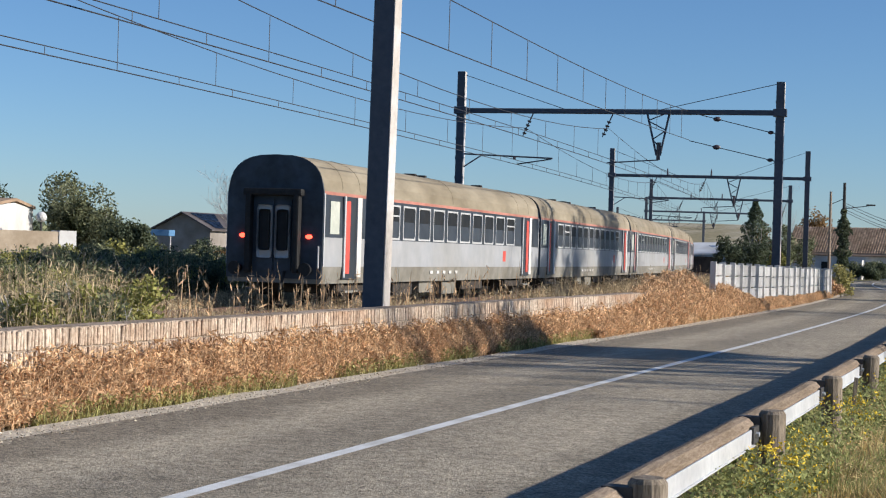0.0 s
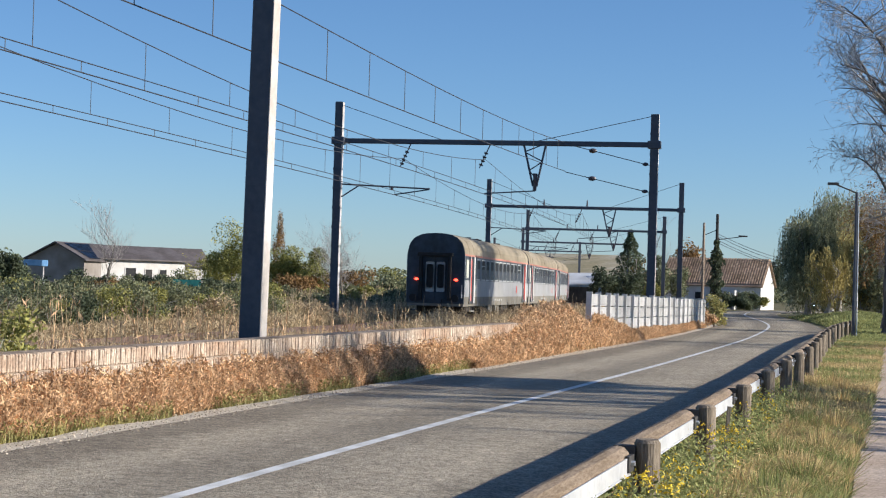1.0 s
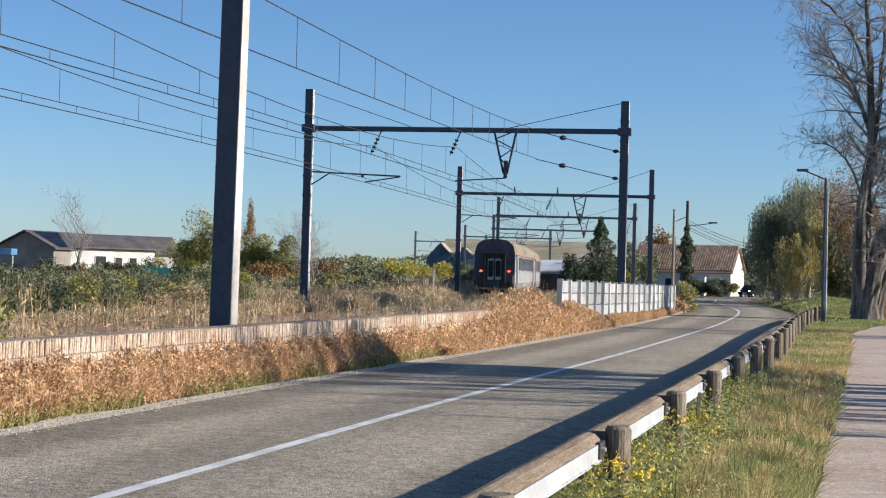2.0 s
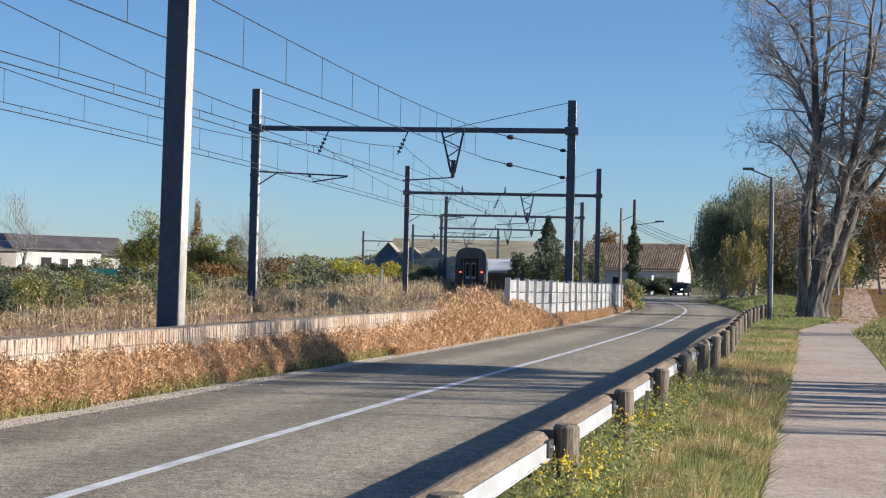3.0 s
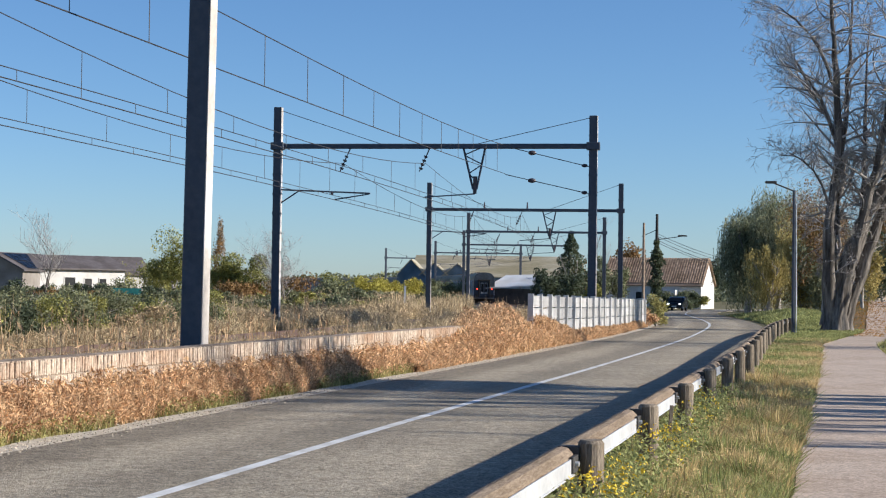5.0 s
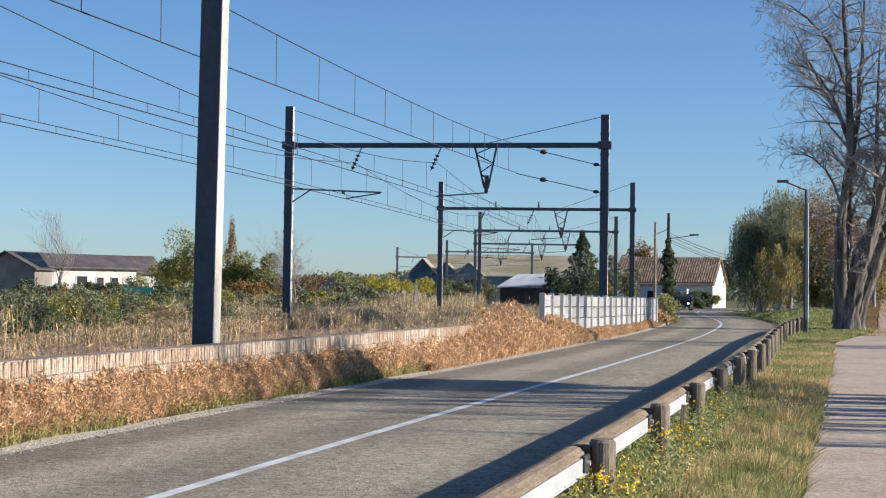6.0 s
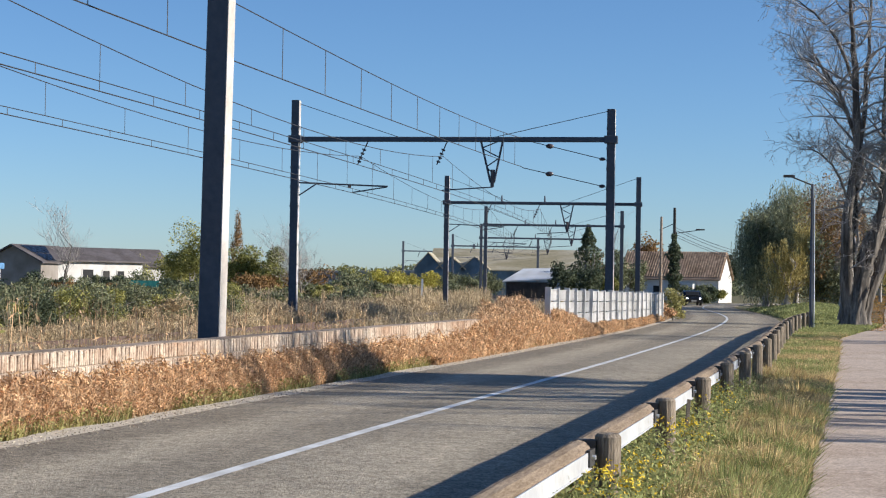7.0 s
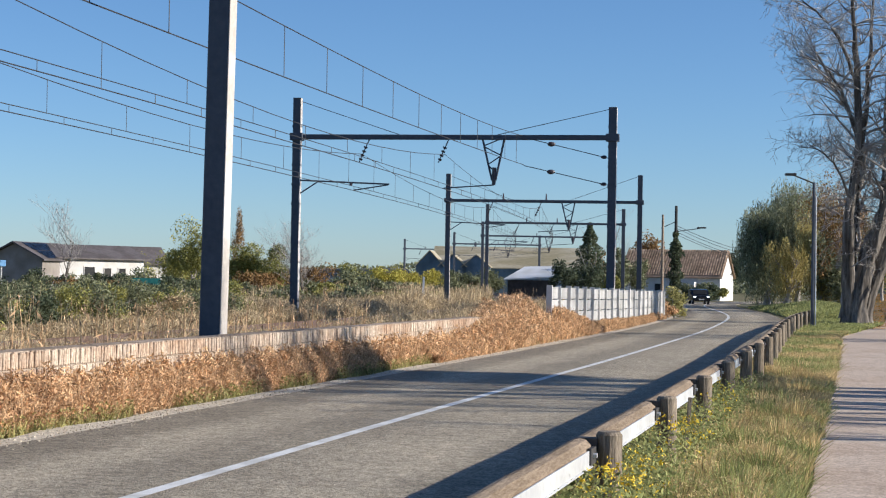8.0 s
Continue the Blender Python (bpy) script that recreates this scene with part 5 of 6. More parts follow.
# ---- train ----
def build_coach():
    c = thing("passenger_coach", None, "pale grey passenger coach with a slate window band and red stripe", "railway coach", "coaches of the train")
    L, W = 26.0, 2.825
    hw = W / 2
    # shell: profile drawn along y, split in paint bands (local y is ahead, rear end at y = 0)
    def band(name, prof, mat, y0=0.0, y1=L, parent=c):
        return part(name, prism(prof, y0, y1), mat, parent)
    band("lower_skirt", [(-hw + 0.06, 0.68), (hw - 0.06, 0.68), (hw - 0.005, 1.15), (-hw + 0.005, 1.15)], M_COACHSKIRT)
    side = band("side_panel", [(-hw, 1.15), (hw, 1.15), (hw, 1.95), (-hw, 1.95)], M_COACHWHITE)
    wb = band("window_band", [(-hw, 1.95), (hw, 1.95), (hw - 0.03, 3.12), (-hw + 0.03, 3.12)], M_COACHDARK)
    band("red_stripe", [(-hw + 0.03, 3.12), (hw - 0.03, 3.12), (hw - 0.04, 3.21), (-hw + 0.04, 3.21)], M_COACHSTRIPE)
    band("cant_rail", [(-hw + 0.04, 3.21), (hw - 0.04, 3.21), (hw - 0.05, 3.28), (-hw + 0.05, 3.28)], M_COACHROOF)
    arc = [(hw - 0.05, 3.28)]
    for k in range(1, 14):
        a = math.pi * k / 14
        arc.append(((hw - 0.05) * math.copysign(abs(math.cos(a)) ** 0.72, math.cos(a)), 3.28 + 0.9 * math.sin(a) ** 0.9))
    arc.append((-hw + 0.05, 3.28))
    roof = band("roof", arc, M_COACHROOF)
    for y in (1.6, 3.1, 13, 22.5, 24.3):
        rib = [(x * 1.006, 3.28 + (z - 3.28) * 1.012) for x, z in arc]
        part("roof_seam", prism(rib, y, y + 0.05), M_COACHROOF, roof)
    for y in (9.5, 12.2, 13.4, 21.0):
        part("roof_vent", box(-0.2, 0.2, y, y + 0.25, 4.12, 4.28, 0.02), M_UNDER, roof)
    # windows with pale frames on both sides
    for sx in (-1, 1):
        for i in range(11):
            y = 3.9 + 1.66 * i
            w, z0, z1 = 1.22, 2.03, 2.98
            bm = bmesh.new()
            add_box(bm, sx * (hw - 0.06) - 0.045, sx * (hw - 0.06) + 0.045, y, y + w, z0, z1)
            win = part("window", bm, M_GLASS, c)
            bm = bmesh.new()
            t = 0.055
            for a in ((y - t, y, z0 - t, z1 + t), (y + w, y + w + t, z0 - t, z1 + t), (y, y + w, z1, z1 + t), (y, y + w, z0 - t, z0)):
                add_box(bm, sx * hw - 0.05, sx * hw + 0.012, *a) if sx > 0 else add_box(bm, sx * hw - 0.012, sx * hw + 0.05, *a)
            for cy, dy in ((y, 1), (y + w, -1)):
                for cz, dz in ((z0, 1), (z1, -1)):
                    xa, xb = sx * hw - sx * 0.04, sx * hw + sx * 0.01
                    tri = [(cy, cz), (cy + dy * 0.07, cz), (cy, cz + dz * 0.07)]
                    va, vb = [bm.verts.new((xa, *q)) for q in tri], [bm.verts.new((xb, *q)) for q in tri]
                    bm.faces.new(va)
                    bm.faces.new(vb)
                    bm.faces.new((va[1], va[2], vb[2], vb[1]))
            if i in (1, 10):
                add_box(bm, sx * (hw - 0.005) - 0.02, sx * (hw - 0.005) + 0.02, y, y + w, 2.68, 2.73)
            part("frame", bm, M_COACHTRIM, win)
        for y, flip in ((1.55, 1), (23.0, -1)):
            x0, x1 = sorted((sx * (hw - 0.12), sx * (hw + 0.012)))
            door = part("entrance_door", box(x0, x1, y, y + 1.3, 0.8, 3.1), M_COACHDARK, c, "slate entrance door with red edge")
            x0, x1 = sorted((sx * (hw - 0.02), sx * (hw + 0.03)))
            ya = y + 0.2 if flip > 0 else y + 0.72
            part("red_panel", box(x0, x1, ya, ya + 0.36, 0.95, 3.0), M_COACHRED, door)
            part("jamb", box(x0, x1 + sx * 0.02, y + 0.02, y + 0.14, 0.85, 3.12), M_COACHTRIM, door, "white door jamb")
            part("handrail", box(x0, x1 + sx * 0.03, y + 1.1, y + 1.48, 0.85, 3.12), M_WHITEWALL, door, "white door pillar")
            part("step", box(x0 - 0.05, x1 + 0.05, y + 0.1, y + 1.2, 0.42, 0.48), M_COACHSKIRT, door)
        x0, x1 = sorted((sx * (hw - 0.04), sx * (hw + 0.006)))
        for yc in (0.0, L - 0.08):
            part("corner_post", box(*sorted((sx * (hw - 0.16), sx * (hw + 0.008))), yc, yc + 0.08, 1.15, 3.15), M_COACHTRIM, c, "white corner edge")
        part("vestibule_blind", box(x0, x1, 0.5, 1.25, 2.05, 2.95), M_BLIND, c)
        # small marks in place of lettering
        for i in range(5):
            part("white_mark", box(*sorted((sx * (hw - 0.02), sx * (hw + 0.004))), 13.6 - 0.75 * i - 0.3, 13.6 - 0.75 * i, 0.92, 1.02), M_WHITEWALL, c)
        part("red_emblem", box(*sorted((sx * (hw - 0.02), sx * (hw + 0.004))), 20.0, 20.45, 1.35, 1.75), M_COACHRED, c)
    # end walls, gangways, buffers
    for y, s in ((0.0, -1), (L, 1)):
        outer = [(-hw + 0.02, 0.8), (hw - 0.02, 0.8), (hw - 0.02, 3.2)] + [(x * 0.995, z) for x, z in arc[1:-1]] + [(-hw + 0.02, 3.2)]
        end = part("end_wall", prism(outer, *sorted((y - s * 0.05, y + s * 0.03))), M_COACHEND, c, "dark blue-slate end wall")
        g0, g1 = sorted((y + s * 0.03, y + s * 0.3))
        for x in (-0.78, 0.62):
            part("gangway_rubber", box(x, x + 0.16, g0, g1, 0.95, 3.1, 0.05), M_RUBBER, end)
        part("gangway_top", box(-0.85, 0.85, g0, g1, 3.05, 3.24, 0.06), M_RUBBER, end)
        for x in (-0.5, 0.02):
            d = part("gangway_door", box(x, x + 0.48, *sorted((y + s * 0.03, y + s * 0.07)), 1.0, 2.95, 0.01), M_COACHEND, end)
            part("door_frame", box(x + 0.03, x + 0.45, *sorted((y + s * 0.07, y + s * 0.085)), 1.35, 2.8, 0.1), M_COACHTRIM, d)
            part("door_glass", box(x + 0.09, x + 0.39, *sorted((y + s * 0.086, y + s * 0.095)), 1.55, 2.68, 0.1), M_GLASS, d)
        for x in (-1.02, 1.02):
            bm = rod((x, y, 1.06), (x, y + s * 0.34, 1.06), 0.1, n=10)
            rod((x, y + s * 0.34, 1.06), (x, y + s * 0.4, 1.06), 0.18, 0.18, 16, bm)
            # near-black colour puts the shade low on the coach end into the buffers
            part("buffer", bm, M_RUBBER, end)
        part("hand_bar", rod((1.3, y + s * 0.08, 1.1), (1.3, y + s * 0.08, 1.7), 0.025), M_COACHTRIM, end)
        part("coupling_hose", rod((0.35, y + s * 0.1, 1.0), (0.3, y + s * 0.3, 0.5), 0.04), M_RUBBER, end)
    # bogies and equipment
    for y in (3.3, L - 3.3):
        bg = part("bogie", box(-1.15, 1.15, y - 1.6, y + 1.6, 0.38, 0.62, 0.04), M_UNDER, c)
        for dy in (-1.28, 1.28):
            wh = rod((-0.82, y + dy, 0.46), (-0.7, y + dy, 0.46), 0.46, n=20)
            rod((0.7, y + dy, 0.46), (0.82, y + dy, 0.46), 0.46, 0.46, 20, wh)
            rod((-0.7, y + dy, 0.46), (0.7, y + dy, 0.46), 0.09, 0.09, 8, wh)
            part("wheelset", wh, M_UNDER, bg)
            for x in (-1.08, 1.08):
                part("axle_box", box(x - 0.14, x + 0.14, y + dy - 0.22, y + dy + 0.22, 0.3, 0.68, 0.04), M_UNDER, bg)
    for y0, y1, z in ((7.0, 9.0, 0.25), (9.8, 11.4, 0.3), (12.5, 14.2, 0.22), (15.0, 17.8, 0.35)):
        part("equipment_box", box(-1.2, 1.2, y0, y1, z, 0.68, 0.03), M_COACHSKIRT if y0 > 9 and y0 < 13 else M_UNDER, c)
    return c


def tail_lamps(c):
    for x in (-0.93, 1.0):
        bm = rod((x, -0.03, 1.95), (x, -0.09, 1.95), 0.075, 0.06, 12)
        bmesh.ops.scale(bm, vec=(1.35, 1, 0.8), space=Matrix.Translation((-x, 0, -1.95)), verts=bm.verts[:])
        part("tail_lamp", bm, M_TAIL, c, "lit red tail lamp")


def build_car():
    c = thing("oncoming_car", None, "black car with lit headlamps driving on the road", "car")
    prof = [(-1.75, 0.3), (2.05, 0.3), (2.1, 0.62), (2.0, 0.82), (1.15, 0.95), (0.45, 1.4), (-0.3, 1.5), (-1.3, 1.45), (-1.72, 0.95)]
    bm = prism(prof, -0.86, 0.86, "x")
    bmesh.ops.bevel(bm, geom=bm.edges[:], offset=0.07, segments=2, affect="EDGES")
    part("body", bm, M_CARPAINT, c)
    part("windscreen", prism([(0.5, 1.42), (1.12, 1.02), (1.15, 1.03), (0.53, 1.44)], -0.66, 0.66, "x"), M_GLASS, c)
    part("grille", box(-0.45, 0.45, 2.07, 2.12, 0.45, 0.66, 0.02), M_RUBBER, c)
    part("number_plate", box(-0.26, 0.26, 2.11, 2.13, 0.42, 0.53), M_WHITEWALL, c)
    for x in (-0.64, 0.64):
        part("headlamp", box(x - 0.1, x + 0.1, 2.02, 2.1, 0.66, 0.77, 0.02), M_HEAD, c, "lit white headlamp")
        part("side_mirror", box(x * 1.36 - 0.1, x * 1.36 + 0.1, 0.75, 0.85, 1.0, 1.12, 0.02), M_CARPAINT, c)
        for y in (-1.05, 1.35):
            w = part("wheel", rod((x * 1.17 - 0.1, y, 0.31), (x * 1.17 + 0.1, y, 0.31), 0.31, n=18), M_RUBBER, c)
            part("rim", rod((x * 1.17 - 0.105, y, 0.31), (x * 1.17 + 0.105, y, 0.31), 0.19, n=10), M_COACHTRIM, w)
    return c


# ---- trees, poles ----
def bare_tree(x, y, height, r, seed, label, stems=1, levels=3, spread=0.45, kids=4, start=0.25, name="bare_tree", lean=(0, 0), droop=0.0, group="", segs=5):
    t = thing(name, pose(x, y, -0.1, lean[0], lean[1], 0), label, "tree", group)
    limbs = branch_tree(seed, height, r, levels, spread, stems=stems, segs=segs, kids=kids, start=start, upright=0.9, droop=droop)
    tubes("trunk", [l for l in limbs if l[2] < 2], M_BARK, t)
    tw = tubes("twig_crown", [l for l in limbs if l[2] >= 2], M_TWIG, t)
    return t


def plane_tree(x, y, seed, label, limbs, radii):
    """An old tree: a few main limbs, laterals that curl along them, fine twigs."""
    r_ = random.Random(seed)
    t = thing("plane_tree", pose(x, y, 0), label, "tree")
    main, fine = [], []

    def sprout(p, d, length, r, level):
        segs = 6 if level < 3 else 4
        pts, rad, q, dd = [p.copy()], [r], p.copy(), d.copy()
        bend = Vector((r_.gauss(0, 0.13), r_.gauss(0, 0.13), r_.uniform(-0.16, 0.2)))
        for s in range(segs):
            dd = (dd + bend + Vector((r_.gauss(0, 0.16), r_.gauss(0, 0.16), r_.gauss(0, 0.14)))).normalized()
            q = q + dd * (length / segs)
            pts.append(q.copy())
            rad.append(max(r * (1 - 0.8 * (s + 1) / segs), 0.007))
        fine.append((pts, rad, level))
        if level < 4:
            for k in range((0, 5, 4, 3)[level]):
                f = 0.15 + 0.85 * r_.random()
                i = min(int(f * segs), segs - 1)
                o = pts[i].lerp(pts[i + 1], f * segs - i)
                side = Vector((r_.gauss(0, 1), r_.gauss(0, 1), r_.gauss(0.1, 0.8))).normalized()
                run = (pts[i + 1] - pts[i]).normalized()
                sprout(o, (run * 0.6 + side * 0.75).normalized(), length * r_.uniform(0.35, 0.6), max(rad[i] * 0.55, 0.009), level + 1)

    for line, r0 in zip(limbs, radii):
        ctrl = [Vector(c) for c in line]
        pts = []
        for i in range(len(ctrl) - 1):
            a, b = ctrl[max(i - 1, 0)], ctrl[min(i + 2, len(ctrl) - 1)]
            for f in (0, 0.25, 0.5, 0.75):
                h1, h2 = (ctrl[i + 1] - a) * 0.5, (b - ctrl[i]) * 0.5
                c = ctrl[i] * (2 * f**3 - 3 * f**2 + 1) + h1 * (f**3 - 2 * f**2 + f) + ctrl[i + 1] * (3 * f**2 - 2 * f**3) + h2 * (f**3 - f**2)
                pts.append(c + Vector((r_.gauss(0, 0.035), r_.gauss(0, 0.035), 0)))
        pts.append(ctrl[-1])
        n = len(pts)
        rad = [max(r0 * (1 - i / (n - 1)) ** 0.75 * r_.uniform(0.9, 1.1) * (1 + 0.5 * max(0.0, 0.8 - pts[i].z)), 0.02) for i in range(n)]
        main.append((pts, rad, 0))
        for i in range(3, n - 1):
            z = pts[i].z
            if z < 2.4:
                continue
            for k in range(r_.choice((1, 2)) if z < 5 else 2):
                a = r_.uniform(0, 2 * math.pi)
                d = Vector((math.cos(a), math.sin(a), r_.uniform(0.15, 0.9))).normalized()
                length = r_.uniform(0.8, 1.8) if z < 6 else r_.uniform(1.3, 3.6)
                o = pts[i].lerp(pts[i + 1], r_.random())
                sprout(o, d, length, min(0.022 * length + 0.01, rad[i] * 0.7), 1 if r_.random() < 0.55 else 2)
    tubes("trunk", main, M_BARK, t, sides=(40,), ridge=0.3)
    tubes("twig_crown", fine, M_TWIG, t)
    return t


def hanging_tree(name, x, y, height, width, mat, label, seed, strands=420, leaf=0.13):
    """A willow: limbs, and leaves along hanging strands."""
    t = thing(name, pose(x, y, -0.05), label, "tree")
    limbs = branch_tree(seed, height * 0.62, 0.35, 2, 0.55, kids=4)
    tubes("trunk", limbs, M_TWIG, t)
    pts = []
    tops = blob_points(strands, (0, 0, height * 0.6), (width / 2 * 1.15, width / 2 * 1.15, height * 0.42), 22, 0.45)
    for p in tops:
        length = rng.uniform(0.12, 0.4) * height
        length = min(length, max(p[2] - 0.3, 0.3))
        k = max(int(length / 0.17), 3)
        s = np.linspace(0, 1, k)
        sway = rng.normal(0, 0.25, 2)
        q = np.stack([p[0] + sway[0] * s, p[1] + sway[1] * s, p[2] - length * s], 1) + rng.normal(0, 0.06, (k, 3))
        pts.append(q)
    quads("crown", leaf_quads(np.concatenate(pts), leaf * 1.5, -2.5, 0.18), mat, t)
    return t


def build_trees():
    # great plane trees between road and path
    plane_tree(20.95, 88.3, 8, "old bare plane tree with a gnarled trunk and upright limbs", [
        ((-0.1, 0, -0.5), (0.05, 0, 0.9), (0.45, 0.1, 2.9), (1.1, 0.2, 4.7), (1.9, 0.3, 6.5), (2.9, 0.2, 8.1), (4.2, 0, 9.8), (5.4, 0.2, 12.2), (6.2, 0.3, 15.0)),
        ((-0.25, -0.15, -0.5), (-0.35, -0.1, 1.6), (-0.48, -0.3, 3.6), (-0.4, -0.5, 6.0), (-0.1, -0.6, 9.3), (-0.35, -0.9, 13.0), (-0.6, -1.2, 16.0), (-0.8, -1.3, 19.5)),
        ((0.15, 0.2, 0.9), (-0.1, 0.5, 3.0), (0.05, 0.8, 5.0), (0.25, 0.9, 7.3), (0.7, 1.2, 11.2), (1.0, 1.3, 15.0), (1.2, 1.5, 19.8)),
        ((0.5, 0.1, 2.7), (1.0, -0.3, 4.6), (1.45, -0.6, 6.8), (2.0, -0.9, 9.4), (2.35, -1.2, 12.5), (2.5, -1.3, 15.2), (2.8, -1.6, 19.0)),
        ((1.5, 0.2, 5.6), (2.2, 0.9, 8.2), (2.9, 1.5, 11.0), (3.6, 1.9, 14.5), (4.0, 2.2, 18.0)),
        ((-0.1, -0.6, 9.3), (-0.9, -0.8, 11.3), (-2.0, -1.0, 12.9), (-3.4, -1.1, 13.4)),
        ((-0.3, -0.8, 12.2), (-1.3, -1.2, 14.3), (-2.5, -1.4, 15.6), (-3.5, -1.6, 16.2)),
        ((-0.4, -0.5, 6.0), (-1.2, -0.8, 7.8), (-2.2, -0.9, 8.7), (-3.0, -1.0, 8.8)),
        ((0.5, 1.1, 9.5), (-0.6, 1.4, 11.6), (-1.8, 1.5, 13.8), (-2.6, 1.4, 15.4))],
        (0.56, 0.36, 0.26, 0.27, 0.2, 0.1, 0.1, 0.07, 0.1))
    plane_tree(21.5, 88.8, 12, "bare plane tree leaning over the path", [
        ((-0.25, 0, -0.5), (0.1, 0, 1.0), (0.7, 0.1, 2.8), (1.5, 0.2, 5.0), (2.5, 0.5, 8.0), (3.7, 0.7, 11.5), (4.6, 0.8, 15.0)),
        ((0.9, 0.2, 3.4), (1.0, 0.8, 5.6), (1.3, 1.4, 8.6), (1.5, 1.9, 12.0), (1.8, 2.2, 16.5)),
        ((1.7, 0.3, 5.5), (2.9, -0.2, 7.2), (4.3, -0.6, 9.4), (6.0, -0.8, 12.0))],
        (0.46, 0.2, 0.2))
    bare_tree(23.0, 100.0, 16, 0.3, 14, "bare plane tree farther along the path", stems=1, levels=4, spread=0.46, kids=5, start=0.2, name="plane_tree", lean=(0, 4), droop=0.4, segs=6)
    bare_tree(36.0, 116, 15, 0.35, 23, "bare tree beside the path with pale branches", stems=1, levels=4, spread=0.5, kids=4, name="plane_tree", droop=0.4)
    # trees beside the path that shade the road
    for x, y, h, sd, st in ((17.0, 21.6, 7.5, 31, 2), (18.5, 28.0, 14, 32, 3), (19.5, 24.8, 13, 36, 2), (16.8, 31.0, 12, 37, 2), (27.0, 62.0, 14, 34, 3)):
        bare_tree(x, y, h, 0.36, sd, "bare plane tree beside the footpath", stems=st, levels=3, spread=0.36, kids=4, name="plane_tree")
    leafy_tree("plane_tree", 17.0, 31.7, 9.0, 4.0, M_BROWNLEAF, "plane tree with withered leaves beside the footpath", 33, 0.14, 5500, crown_from=0.6)
    # willows and autumn trees by the bend
    hanging_tree("willow", 28.4, 152, 10.4, 6.8, M_WILLOW, "dark green weeping willow beside the road", 41, 2600, 0.12)
    hanging_tree("willow", 32.0, 157, 12.8, 8.0, M_WILLOW, "tall grey-green weeping willow by the bend", 42, 2800, 0.12)
    hanging_tree("willow", 28.0, 142, 6.4, 3.4, M_WILLOWGOLD, "golden-green weeping willow with hanging strands", 43, 650, 0.11)
    leafy_tree("autumn_tree", 33.4, 150, 11.5, 6.0, M_BROWNLEAF, "tall tree with thinning brown autumn leaves", 44, 0.12, 9000, crown_from=0.05)
    leafy_tree("autumn_tree", 32.4, 143, 8.0, 5.0, M_WILLOW, "green tree behind the old plane tree", 45, 0.16, 7000, crown_from=0.0)
    leafy_tree("autumn_tree", 37.4, 127, 11.0, 8.5, M_BROWNLEAF, "tree with brown autumn leaves by the path", 46, 0.14, 6500, crown_from=0.32)
    leafy_tree("autumn_tree", 34.9, 138, 7.4, 4.0, M_WILLOWGOLD, "small golden autumn tree beside the path", 47, 0.14, 3000, crown_from=0.1)
    leafy_tree("evergreen_tree", 43.4, 164, 7.4, 4.6, M_DARKLEAF, "dark evergreen beside the path", 48, 0.14, 4200, crown_from=0.05)
    leafy_tree("autumn_tree", 44.0, 150, 9.0, 7.5, M_BROWNLEAF, "rust-brown autumn tree near a house", 49, 0.2, 3200, crown_from=0.25)
    leafy_tree("autumn_tree", 39.8, 143, 10.5, 5.5, M_BROWNLEAF, "brown and gold autumn tree beside the far path", 53, 0.14, 6500, crown_from=0.12)
    leafy_tree("autumn_tree", 48.5, 165, 12.5, 7.0, M_BROWNLEAF, "tall brown autumn tree behind the path", 50, 0.12, 7000, crown_from=0.25)
    leafy_tree("autumn_tree", 27.6, 120, 9.5, 5.0, M_BROWNLEAF, "thin brown autumn tree behind the plane trees", 51, 0.1, 4200, crown_from=0.2)
    # behind the railway, beside the farmhouse
    for k, (x, y, h, w) in enumerate(((17.0, 200, 8.8, 7.2),)):
        t = thing("conifer", pose(x, y, 0), "dark spreading conifer behind the fence", "tree")
        tubes("trunk", branch_tree(60, h, 0.15, 1, 0.8, kids=8, start=0.15), M_TWIG, t)
        n = 5200
        z = rng.uniform(0.4, h, n)
        tier = 0.45 + 0.55 * np.abs(np.sin(z * 1.9)) ** 0.7
        rr = (h - z) / h * w * 0.62 * tier * np.sqrt(rng.uniform(0.1, 1, n)) + 0.1
        a = rng.uniform(0, 2 * math.pi, n)
        quads("crown", leaf_quads(np.stack([rr * np.cos(a), rr * np.sin(a), z - rr * 0.15], 1), 0.16), M_DARKLEAF, t)
    for x, y, h, w, mt, lb in ((13.8, 196, 5.0, 4.0, M_DARKLEAF, "dark green shrubbery behind the white fence"), (16.0, 192, 4.4, 4.0, M_DARKLEAF, "dark green shrubbery behind the white fence"),
                               (18.3, 186, 3.6, 2.6, M_OLIVE, "olive green bush behind the white fence"), (20.5, 196, 6.2, 3.6, M_BRAMBLE, "green bush by the farmhouse"),
                               (22.5, 200, 4.8, 3.6, M_BRAMBLE, "green bush by the farmhouse"), (19.0, 205, 6.0, 3.5, M_BROWNLEAF, "brownish shrub behind the fence")):
        shrub(x, y, h, w, mt, lb, leaf=0.17, n=3000, group="bushes by the farmhouse", lumps=12)
    shrub(32.4, 212.5, 2.7, 4.2, M_BRAMBLE, "dark bush before the farmhouse gable", leaf=0.16, n=2400, group="bushes by the farmhouse")
    shrub(31.0, 212.2, 2.3, 3.6, M_BRAMBLE, "dark bush before the farmhouse wall", leaf=0.16, n=2000, group="bushes by the farmhouse")
    shrub(34.2, 214.5, 2.0, 2.2, M_OLIVE, "olive bush before the farmhouse gable", leaf=0.15, n=1200, group="bushes by the farmhouse")
